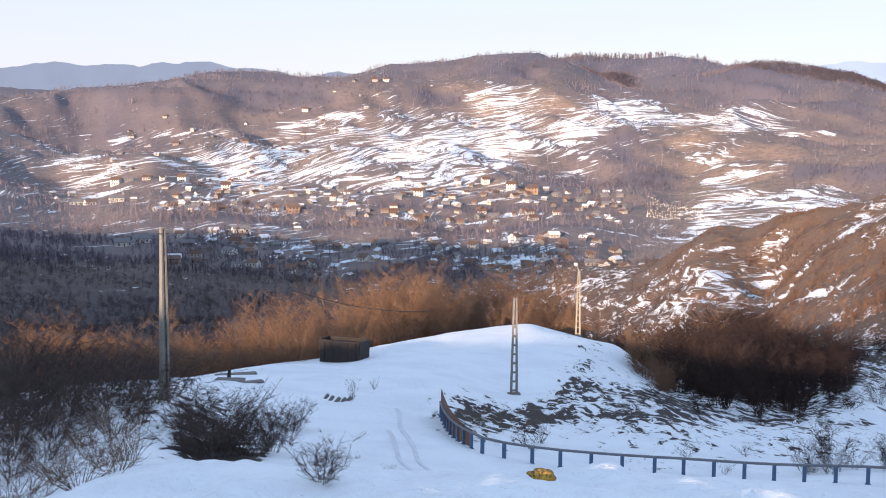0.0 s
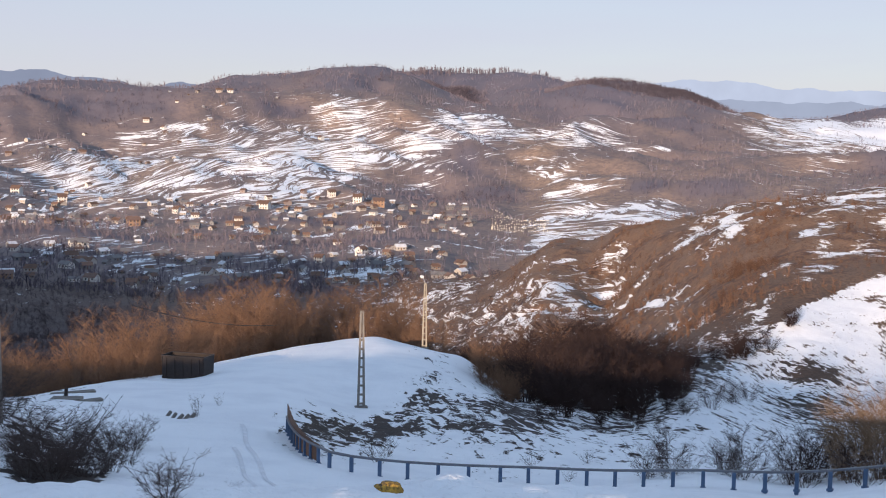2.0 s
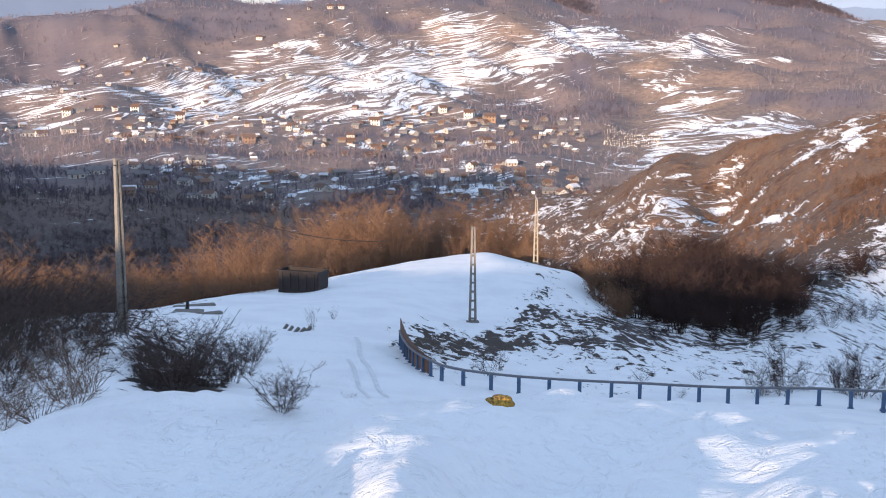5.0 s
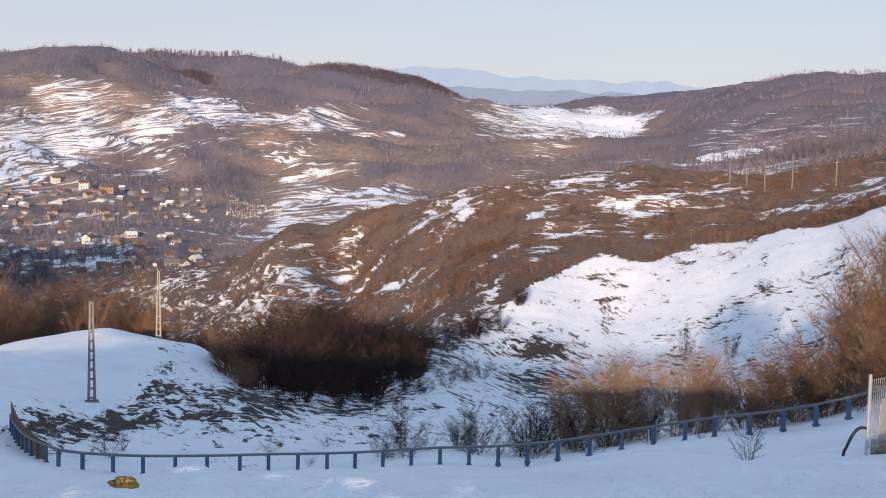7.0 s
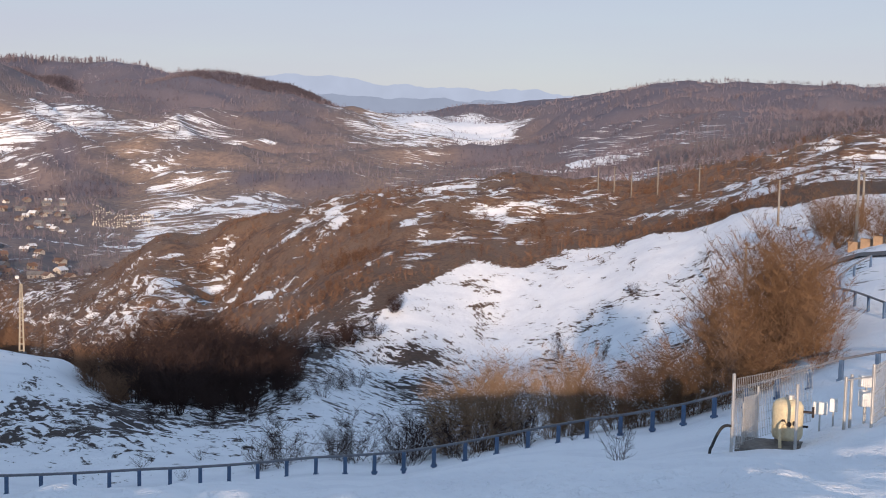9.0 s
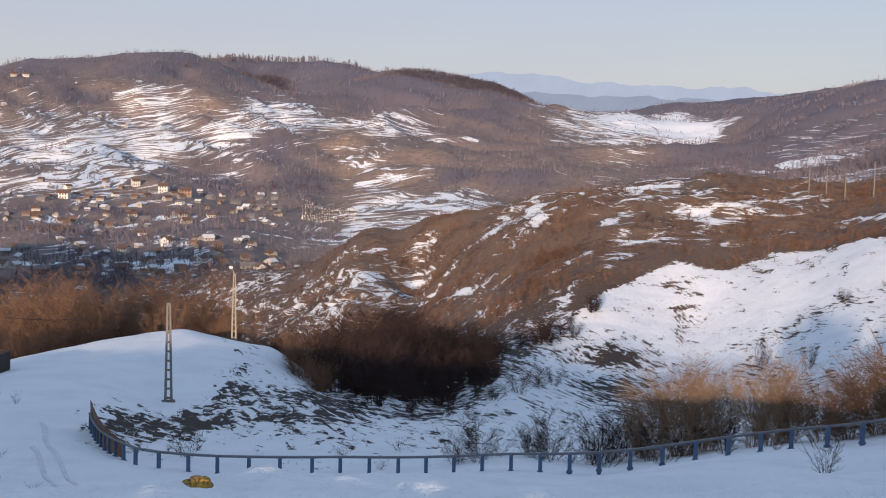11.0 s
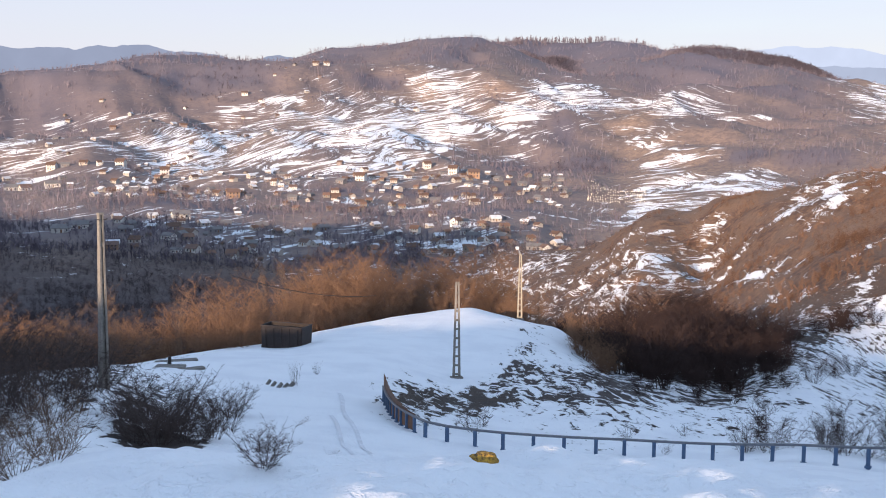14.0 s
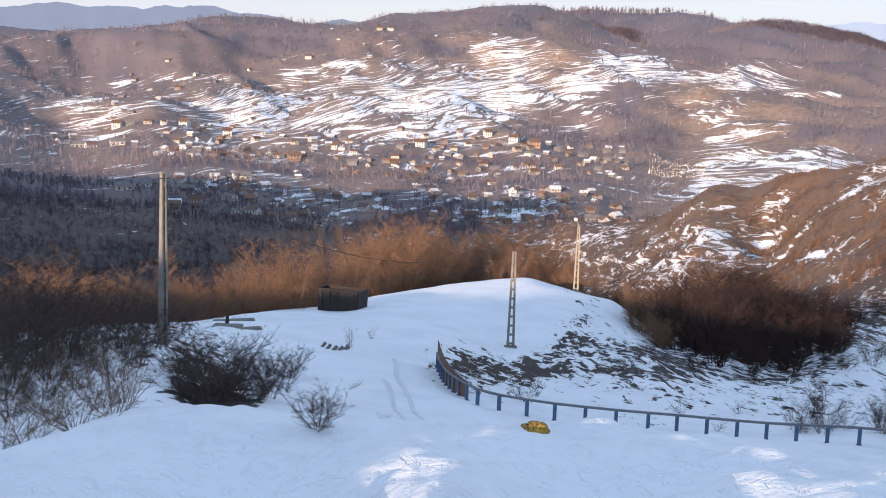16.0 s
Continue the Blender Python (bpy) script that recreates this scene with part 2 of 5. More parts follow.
def material(name, light, dark, scale=3.0, rough=0.85, bump=0.2, metal=0.0, each=0.0, detail=5.0):
    """A worn surface between two colours: broad stains, fine grain and relief; each: how much pieces differ."""
    m = bpy.data.materials.new(name)
    m.use_nodes = True
    nt = m.node_tree
    b = nt.nodes["Principled BSDF"]
    geo = nt.nodes.new("ShaderNodeTexCoord")
    broad = node(nt, "ShaderNodeTexNoise", Scale=scale * 0.35, Detail=3.0)
    fine = node(nt, "ShaderNodeTexNoise", Scale=scale * 4, Detail=detail)
    for n in (broad, fine):
        nt.links.new(geo.outputs["Object"], n.inputs["Vector"])
    add = nt.nodes.new("ShaderNodeMath")
    add.operation = "ADD"
    nt.links.new(broad.outputs["Fac"], add.inputs[0])
    nt.links.new(fine.outputs["Fac"], add.inputs[1])
    last = add
    if each:
        info = nt.nodes.new("ShaderNodeObjectInfo")
        more = nt.nodes.new("ShaderNodeMath")
        more.operation, more.inputs[1].default_value = "MULTIPLY_ADD", each
        nt.links.new(info.outputs["Random"], more.inputs[0])
        nt.links.new(add.outputs[0], more.inputs[2])
        last = more
    span = node(nt, "ShaderNodeMapRange", From_Min=0.75, From_Max=1.3 + each)
    nt.links.new(last.outputs[0], span.inputs["Value"])
    mix = nt.nodes.new("ShaderNodeMix")
    mix.data_type = "RGBA"
    mix.inputs[6].default_value, mix.inputs[7].default_value = (*dark, 1), (*light, 1)
    nt.links.new(span.outputs[0], mix.inputs[0])
    nt.links.new(mix.outputs[2], b.inputs["Base Color"])
    b.inputs["Roughness"].default_value, b.inputs["Metallic"].default_value = rough, metal
    if bump:
        bp = node(nt, "ShaderNodeBump", Strength=bump, Distance=0.05)
        nt.links.new(fine.outputs["Fac"], bp.inputs["Height"])
        nt.links.new(bp.outputs["Normal"], b.inputs["Normal"])
    return m


def twig_material(name, light, dark):
    """Bare twigs: the shade of each plant is in its tone, and every twig differs a little."""
    m = bpy.data.materials.new(name)
    m.use_nodes = True
    nt = m.node_tree
    b = nt.nodes["Principled BSDF"]
    tone = nt.nodes.new("ShaderNodeAttribute")
    tone.attribute_name = "tone"
    geo = nt.nodes.new("ShaderNodeNewGeometry")
    info = nt.nodes.new("ShaderNodeObjectInfo")
    s1 = nt.nodes.new("ShaderNodeMath")
    s1.operation, s1.inputs[1].default_value = "MULTIPLY_ADD", 0.35
    nt.links.new(geo.outputs["Random Per Island"], s1.inputs[0])
    nt.links.new(tone.outputs["Fac"], s1.inputs[2])
    s2 = nt.nodes.new("ShaderNodeMath")
    s2.operation, s2.inputs[1].default_value = "MULTIPLY_ADD", 0.4
    nt.links.new(info.outputs["Random"], s2.inputs[0])
    nt.links.new(s1.outputs[0], s2.inputs[2])
    span = node(nt, "ShaderNodeMapRange", From_Min=0.0, From_Max=1.4)
    nt.links.new(s2.outputs[0], span.inputs["Value"])
    mix = nt.nodes.new("ShaderNodeMix")
    mix.data_type = "RGBA"
    mix.inputs[6].default_value, mix.inputs[7].default_value = (*dark, 1), (*light, 1)
    nt.links.new(span.outputs[0], mix.inputs[0])
    nt.links.new(mix.outputs[2], b.inputs["Base Color"])
    b.inputs["Roughness"].default_value = 0.9
    b.inputs["Specular IOR Level"].default_value = 0.1
    return m


def ground_material():
    """Snow in drifts and bands along the slopes, over dry grass, earth and litter."""
    m = bpy.data.materials.new("snowy_ground")
    m.use_nodes = True
    nt = m.node_tree
    b = nt.nodes["Principled BSDF"]
    pos = nt.nodes.new("ShaderNodeNewGeometry").outputs["Position"]

    def noise_at(sx, sz, detail, rough=0.55, distort=0.0, sy=None, turn=0.0, tilted=False):
        mp = node(nt, "ShaderNodeMapping", Scale=(sx, sx if sy is None else sy, sz), Rotation=(0, 0, turn))
        nt.links.new(tilt if tilted else pos, mp.inputs["Vector"])
        n = node(nt, "ShaderNodeTexNoise", Scale=1.0, Detail=detail, Roughness=rough, Distortion=distort)
        nt.links.new(mp.outputs[0], n.inputs["Vector"])
        return n.outputs["Fac"]

    def attribute(name):
        a = nt.nodes.new("ShaderNodeAttribute")
        a.attribute_name = name
        return a.outputs["Fac"]

    def math2(op, a, c, d=None):
        n = nt.nodes.new("ShaderNodeMath")
        n.operation = op
        for k, v in enumerate((a, c) if d is None else (a, c, d)):
            if isinstance(v, (int, float)):
                n.inputs[k].default_value = v
            else:
                nt.links.new(v, n.inputs[k])
        return n.outputs[0]

    def blend(f, a, c):
        n = nt.nodes.new("ShaderNodeMix")
        n.data_type = "RGBA"
        if isinstance(f, float):
            n.inputs[0].default_value = f
        else:
            nt.links.new(f, n.inputs[0])
        for k, v in ((6, a), (7, c)):
            if isinstance(v, tuple):
                n.inputs[k].default_value = (*v, 1)
            else:
                nt.links.new(v, n.inputs[k])
        return n.outputs[2]

    def step(v, lo, hi):
        n = nt.nodes.new("ShaderNodeMapRange")
        n.interpolation_type = "SMOOTHSTEP"
        for k, w in ((0, v), (1, lo), (2, hi)):
            if isinstance(w, (int, float)):
                n.inputs[k].default_value = w
            else:
                nt.links.new(w, n.inputs[k])
        return n.outputs[0]

    # the drifts climb towards the middle spur of the hill
    xyz = nt.nodes.new("ShaderNodeSeparateXYZ")
    nt.links.new(pos, xyz.inputs[0])
    off = math2("SUBTRACT", xyz.outputs["X"], 295.0)
    lift = math2("MULTIPLY", math2("SQRT", math2("MULTIPLY_ADD", off, off, 6400.0), 0.0), 0.22)
    sway = math2("MULTIPLY", noise_at(0.0042, 0.004, 2), 70.0)
    lift = math2("ADD", lift, sway)
    join = nt.nodes.new("ShaderNodeCombineXYZ")
    nt.links.new(xyz.outputs["X"], join.inputs[0])
    nt.links.new(xyz.outputs["Y"], join.inputs[1])
    nt.links.new(math2("ADD", xyz.outputs["Z"], lift), join.inputs[2])
    tilt = join.outputs[0]
    far = attribute("far")
    wide = noise_at(0.011, 0.15, 7, 0.66, 0.6, tilted=True)
    mid = noise_at(0.024, 0.52, 8, 0.70, 0.6, tilted=True)
    # on the near spur the drifts lie in long rungs across the slope
    rungs = noise_at(0.09, 0.6, 8, 0.74, 0.7, sy=0.10, turn=0.5)
    rungs = math2("MULTIPLY_ADD", rungs, 1.5, -0.25)
    mid = math2("MULTIPLY_ADD", math2("MULTIPLY", step(xyz.outputs["Y"], 560.0, 800.0), 0.85), math2("SUBTRACT", mid, rungs), math2("MULTIPLY_ADD", rungs, 0.85, math2("MULTIPLY", mid, 0.15)))
    near = noise_at(1.15, 0.9, 7, 0.62, 0.9, sy=0.40, turn=0.45)
    far_n = math2("MULTIPLY_ADD", mid, 0.66, math2("MULTIPLY", wide, 0.34))
    near_n = math2("MULTIPLY_ADD", near, 0.7, math2("MULTIPLY", mid, 0.3))
    bands = blend(far, near_n, far_n)
    sep = nt.nodes.new("ShaderNodeSeparateColor")
    nt.links.new(bands, sep.inputs[0])
    bare = step(math2("SUBTRACT", math2("MULTIPLY_ADD", far, 0.035, sep.outputs[0]), math2("MULTIPLY_ADD", attribute("snow"), 0.30, 0.35)), -0.015, 0.03)
    grain = noise_at(0.9, 0.9, 6, 0.7)
    patch = noise_at(0.02, 0.06, 5, 0.6)
    grass = blend(step(patch, 0.4, 0.62), (0.37, 0.26, 0.185), (0.24, 0.178, 0.145))
    grass = blend(step(grain, 0.35, 0.75), grass, (0.18, 0.135, 0.115))
    tussock = math2("MULTIPLY", step(noise_at(0.16, 0.3, 6, 0.65), 0.46, 0.6), 0.7)
    grass = blend(tussock, grass, (0.145, 0.108, 0.098))
    # dry russet growth on the near spur, mottled by the size of a bush and of a tuft
    heath = blend(step(noise_at(0.33, 0.5, 6, 0.7, 0.4), 0.40, 0.60), (0.255, 0.148, 0.086), (0.105, 0.062, 0.046))
    heath = blend(step(noise_at(0.05, 0.1, 4, 0.6), 0.42, 0.62), heath, (0.20, 0.128, 0.086))
    heath = blend(math2("MULTIPLY", step(noise_at(1.6, 1.6, 5, 0.7), 0.45, 0.65), 0.7), heath, (0.075, 0.044, 0.033))
    grass = blend(step(xyz.outputs["Y"], 560.0, 760.0), heath, grass)
    # far litter shifted to mauve: the haze of distance is in its colour
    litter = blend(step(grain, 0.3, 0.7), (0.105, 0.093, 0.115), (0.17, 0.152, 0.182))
    # nearer litter darkened: the valley's shade is put into its colour
    shaded_litter = blend(step(grain, 0.3, 0.7), (0.048, 0.040, 0.045), (0.085, 0.070, 0.074))
    litter = blend(step(xyz.outputs["Y"], 620.0, 800.0), shaded_litter, litter)
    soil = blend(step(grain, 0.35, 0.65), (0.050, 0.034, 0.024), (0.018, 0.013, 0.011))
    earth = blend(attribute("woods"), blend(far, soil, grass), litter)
    snow = blend(step(noise_at(0.25, 0.25, 4), 0.4, 0.7), (0.90, 0.915, 0.94), (0.83, 0.845, 0.88))
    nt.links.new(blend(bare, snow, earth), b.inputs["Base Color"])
    b.inputs["Roughness"].default_value = 0.75
    b.inputs["Specular IOR Level"].default_value = 0.25
    trodden = step(noise_at(2.2, 2.2, 3, 0.6, 0.8), 0.5, 0.62)
    h = math2("MULTIPLY_ADD", bare, 0.35, math2("MULTIPLY_ADD", noise_at(3.0, 3.0, 5, 0.65), 0.32, math2("MULTIPLY_ADD", noise_at(0.8, 0.8, 3), 0.35, math2("MULTIPLY", trodden, -0.08))))
    bp = node(nt, "ShaderNodeBump", Strength=0.85, Distance=0.42)
    nt.links.new(h, bp.inputs["Height"])
    nt.links.new(bp.outputs["Normal"], b.inputs["Normal"])
    return m


# ---- what covers the land: bearing, distance, share ----
SNOW_NEAR = [(0, 5, 1.4), (-20, 15, 1.4), (20, 15, 1.4), (45, 20, 1.4), (-20, 30, 1.3), (0, 35, 1.4), (25, 40, 1.4), (44, 40, 1.4), (-14, 50, .8), (-16, 62, .6), (-10.5, 43, .1), (-11.6, 43.5, .1), (-9.4, 43, .35), (-10.6, 38.5, 1.3), (-8, 43, 1.2), (-6, 60, 1.4), (3, 58, 1.4),
             (-3, 90, 1.4), (2, 110, 1.4), (-6, 105, 1.4), (4, 140, 1.2), (-1, 130, 1.3), (4, 100, 1.3), (5.5, 85, .4), (8.5, 125, 1.0)]
SNOW_HILL_A = [(-16.9, 1396, 0.53), (-15.2, 1672, 0.28), (-16.2, 1733, 0.1), (-12.7, 1682, 0.2), (-10.1, 1574, 0.3), (-7.5, 1688, 0.43), (-8.8, 1785, 0.18), (-4.8, 1726, 0.28),
    (-2.1, 1740, 0.4), (0.7, 1793, 0.38), (3.4, 1775, 0.53), (6.1, 1685, 0.28), (4.8, 1682, 0.43), (8.9, 1847, 0.43), (7.8, 1629, 0.6), (10.1, 1702, 0.65),
    (8.9, 1510, 0.65), (6.2, 1501, 0.625), (3.4, 1456, 0.6), (1.8, 1428, 0.6125), (-0.7, 1399, 0.575), (-3.2, 1453, 0.53), (-5.3, 1451, 0.48), (-6.9, 1353, 0.48),
    (-10.1, 1279, 0.6625), (-8.0, 1289, 0.6375), (-4.8, 1188, 0.6), (-2.1, 1134, 0.625), (0.1, 1207, 0.65), (1.2, 1315, 0.6375)]
SNOW_HILL_B = [(-0.7, 1246, 0.5875), (-3.2, 1254, 0.575), (2.9, 1385, 0.43), (4.8, 1413, 0.33), (7.6, 1448, 0.23), (10.3, 1525, 0.38), (12.9, 1652, 0.6375), (13.7, 1597, 0.625),
    (11.6, 1492, 0.43), (13.0, 1507, 0.33), (15.1, 1613, 0.48), (16.9, 1622, 0.33), (14.8, 1416, 0.18), (16.9, 1339, 0.13), (19.5, 1259, 0.23), (22.0, 1313, 0.23),
    (13.0, 1377, 0.43), (11.7, 1372, 0.28), (10.3, 1399, 0.13), (7.6, 1383, 0.23), (5.4, 1347, 0.23), (9.0, 1310, 0.08), (11.7, 1279, 0.13), (14.4, 1239, 0.38),
    (15.7, 1236, 0.28), (13.9, 1160, 0.575), (16.5, 1064, 0.5875), (18.3, 1058, 0.53), (11.7, 1137, 0.38), (15.8, 1000, 0.48)]
SNOW_HILL_C = [(10.4, 998, 0.41), (-12.7, 1105, 0.31), (-15.3, 1146, 0.23), (-7.5, 1045, 0.36), (-2.1, 1066, 0.43), (0.7, 1103, 0.53), (2.1, 1090, 0.43), (4.9, 1054, 0.31),
    (-10.1, 996, 0.36), (-4.8, 969, 0.36), (0.7, 992, 0.36), (4.9, 967, 0.36), (7.7, 879, 0.21), (-2.0, 841, 0.31), (-7.5, 861, 0.44), (-11.5, 787, 0.44),
    (-15.3, 782, 0.36), (-6.1, 782, 0.44), (-0.7, 787, 0.44), (3.5, 784, 0.48), (6.3, 772, 0.36), (-12.8, 684, 0.18), (-15.4, 609, 0.16), (-7.5, 694, 0.34),
    (-3.4, 680, 0.46), (0.7, 735, 0.34), (-10.2, 573, 0.16)]
SNOW_SPUR = [(9.1, 536, 0.4), (7.7, 554, 0.53), (11.8, 454, 0.1), (12.1, 427, 0.4), (14.5, 404, 0.5), (13.2, 365, 0.5), (11.9, 370, 0.53), (14.0, 333, 0.53),
    (15.1, 371, 0.4), (10.5, 429, 0.4), (10.7, 469, 0.05), (15.8, 410, 0.4), (13.9, 431, 0.1), (17.1, 407, 0.05), (19.7, 325, 0.58), (18.4, 398, 0.15),
    (20.2, 324, 0.58), (19.0, 322, 0.1), (17.2, 369, 0.1), (21.0, 277, 0.05), (22.2, 277, 0.05), (19.3, 272, 0.3), (18.1, 265, 0.35), (17.2, 304, 0),
    (21.1, 214, 0.3), (23.1, 208, 0.55), (23.3, 226, 0.15), (21.8, 231, 0.25)]
SNOW_FIELD_A = [(32.8, 205, 1.3), (36.8, 212, 1.3), (12.2, 425, 0.3), (14.3, 386, 0.53), (10.9, 407, 0.53), (8.4, 483, 0.53), (16.7, 363, 0.15), (15.7, 413, 0.3),
    (20.0, 353, 0.58), (18.9, 341, 0.35), (21.1, 318, 0.58), (21.7, 281, 0), (22.7, 283, 0), (24.4, 265, 0.02), (17.8, 296, 0.25), (19.5, 276, 0.05),
    (20.9, 214, 0.4), (22.8, 214, 0.45), (24.4, 214, 0.55), (26.1, 239, 0.58), (27.8, 249, 0.58), (29.4, 259, 0.58), (26.1, 211, 0.3), (28.6, 224, 0.3),
    (30.0, 242, 0.4), (27.8, 207, 0.9), (24.5, 195, 0.95), (25.6, 192, 0.8), (30.0, 218, 1), (32.8, 212, 1.05)]
SNOW_FIELD_B = [(35.5, 216, 1.1), (38.2, 211, 1.1), (40.8, 202, 1), (32.8, 196, 0.9), (34.5, 193, 0.72), (36.9, 184, 0.8), (38.2, 192, 0.6), (39.6, 179, 0.5),
    (35.6, 174, 0.85), (32.3, 189, 0.72), (29.5, 205, 0.8), (26.6, 311, 0.58), (28.5, 308, 0.58), (25.5, 282, 0.58), (28.0, 294, 0.58), (29.1, 295, 0.58),
    (31.6, 292, 0.58), (32.7, 307, 0.2), (30.7, 310, 0.05), (34.0, 302, 0.58), (34.9, 293, 0.25), (38.1, 279, 0.35), (40.2, 239, 0.55), (41.5, 258, 0.58),
    (42.0, 220, 0.75), (39.4, 316, 0.25), (44.5, 239, 0.58), (45.4, 274, 0.58), (43.3, 209, 0.45), (32.7, 274, 0.15)]
SNOW_FIELD_C = [(35.5, 249, 0.15), (34.4, 248, 0.3), (31.6, 268, 0.05), (37.6, 245, 0.2), (28.6, 276, 0), (26.6, 256, 0), (20.6, 117, 0.75), (22.3, 162, 0.75),
    (24.5, 176, 0.5), (25.1, 169, 0.12), (26.2, 184, 0.4), (23.1, 181, 0.65), (21.8, 118, 0.7), (23.4, 132, 0.7), (20.6, 159, 0.45)]
SNOW_BEYOND = [(25.7, 2558, 0.9), (27.9, 2362, 0.95), (29.8, 2037, 0.9), (24.3, 1881, 0.55), (22.9, 1877, 0.45), (26.5, 1869, 0.55), (21.6, 1736, 0.25), (24.3, 1411, 0.35),
    (21.6, 1355, 0.25), (28.5, 1358, 0.1), (31.2, 1339, 0.15), (33.2, 967, 0.85), (32.6, 963, 0.55), (29.9, 1132, 0.35), (27.1, 1344, 0.35), (31.3, 952, 0.35),
    (24.3, 1226, 0.3), (21.6, 1264, 0.2)]
SNOW_BROW = [(0.8, 80, 0.42), (2.5, 85, 0.32), (4.5, 88, 0.28), (5.9, 94, 0.48), (6.5, 104, 0.52), (7.9, 102, 0.48), (9.0, 92, 0.42), (7.9, 84, 0.66),
    (5.7, 77, 0.95), (10.7, 81, 0.6), (11.5, 96, 0.25), (13.5, 92, 0.55), (14.9, 90, 0.65), (17.5, 92, 0.6), (9.4, 73, 0.74), (13.5, 77, 0.72),
    (17.6, 82, 0.7), (20.1, 114, 0.58), (21.3, 138, 0.6), (22.6, 165, 0.65), (21.3, 170, 0.4), (23.2, 185, 0.45), (18.8, 99, 0.55), (7.3, 125, 0.7),
    (8.1, 119, 0.8), (5.0, 116, 1.4), (3.0, 126, 1.4)]
SNOW_REST = [(26, 2690, -.3), (28, 2690, -.3), (30, 2680, -.3), (30.8, 2040, -.2), (31.6, 1980, -.3), (32.4, 1850, -.2), (10, 2000, -.1), (12, 2100, -.2), (9, 2200, -.2), (13, 1950, -.1), (7, 2100, -.1), (15, 1950, -.1), (0, 2050, .0), (4, 2050, -.1), (18, 2150, -.2), (36, 250, .2), (-10, 3400, .2), (10, 2650, .3), (2, 2150, .1), (10, 2200, .1), (16, 2150, .08), (-10, 2050, .12), (-15, 1850, .1), (36, 1500, .08), (42, 1500, .08), (-15, 200, .15), (-5, 180, .25), (2, 220, .2), (13, 125, .3), (16, 140, .2), (12, 180, .15), (27, 90, .8), (33, 75, .85), (38, 95, .85), (45, 90, .8), (-60, 100, .8), (100, 100, .8), (180, 1000, .4), (46, 600, .3), (-15, 350, -.2), (-8, 400, -.2), (-15, 500, -.1), (-3, 350, -.15), (-19, 280, -.2), (-10, 250, -.1)]
snow_share = Surface(np.array(SNOW_NEAR + SNOW_HILL_A + SNOW_HILL_B + SNOW_HILL_C + SNOW_SPUR + SNOW_FIELD_A + SNOW_FIELD_B + SNOW_FIELD_C + SNOW_BEYOND + SNOW_BROW + SNOW_REST), 0.03, 0.004)
WOODS_NEAR = [(0, 20, 0), (0, 100, 0), (20, 60, 0), (40, 60, 0), (14, 140, .8), (30, 150, 0), (40, 160, 0), (-5, 160, .5), (-15, 150, .8), (-15, 300, 1), (-5, 300, 1), (5, 300, .9), (-15, 500, 1), (-5, 480, .9),
              (4, 500, .6), (-15, 650, .6), (-5, 620, .45), (5, 640, .35), (-17, 820, .6), (-5, 780, .45), (5, 780, .45), (-12, 870, .55), (-2, 870, .5), (6, 870, .5), (11, 860, .3)]
WOODS_SPUR = [(15, 330, 0), (20, 300, 0), (26, 280, 0), (12, 420, 0), (34, 280, 0), (42, 250, 0), (10, 500, .1), (22, 230, 0), (17, 400, 0), (30, 320, 0)]
WOODS_HILL = [(-15, 1000, .4), (-8, 1000, .42), (0, 1000, .42), (7, 1050, .4), (13, 1050, .0), (-12, 1180, .4), (-3, 1180, .4), (4, 1180, .4), (-8, 1330, .05), (0, 1330, .05), (4, 1420, .3), (7, 1330, .7), (10, 1350, .5),
              (12, 1600, .05), (-4, 1550, .15), (-12, 1450, .35), (-17, 1300, .3), (-12, 1700, .6), (-5, 1700, .45), (-8, 1900, .75), (-16, 1700, .9), (2, 1650, .12), (6, 1750, .2), (15, 1350, .2), (18, 1350, .35), (22, 1350, .4)]
WOODS_TOP = [(-12, 2000, 1), (-6, 2100, 1), (0, 1900, .45), (-2, 2000, .8), (4, 1980, .5), (4, 2150, 1), (9, 2080, .8), (13, 1850, .8), (9, 2500, .9), (16, 2000, 1), (20, 2050, .9), (16, 2350, 1), (18, 1750, .5), (22, 2450, .1),
             (25, 2200, .05), (29, 2000, .05), (24, 1700, .2), (28, 1500, .45), (26.3, 2700, 1), (28, 2690, 1), (30, 2680, 1), (33, 1800, 1), (38, 1600, 1), (44, 1500, 1), (35, 1250, .9), (42, 1100, .9), (31, 1400, .8), (38, 850, .3), (46, 700, .35), (30, 700, .2), (-12, 3400, .8)]
woods_share = Surface(np.array(WOODS_NEAR + WOODS_SPUR + WOODS_HILL + WOODS_TOP), 0.04, 0.004)


# ---- long drifts and dense stands: from bearing, distance, to bearing, distance, half depth ----
DRIFTS_HILL = [(-2.2, 1116, -0.1, 1187, 26), (-0.1, 1187, 1.8, 1404, 50), (1.8, 1404, 4.8, 1437, 30), (4.8, 1437, 7.3, 1497, 30), (7.3, 1497, 9.5, 1671, 50), (9.5, 1671, 10.5, 1729, 31), (10.5, 1729, 12.4, 1714, 29),
               (12.4, 1714, 13.8, 1592, 30), (-11.2, 1237, -8.8, 1268, 24), (-8.8, 1268, -6.4, 1229, 30), (-6.4, 1229, -3.7, 1134, 22), (-7.2, 1412, -2.6, 1437, 45), (-2.6, 1437, 1.0, 1418, 37)]
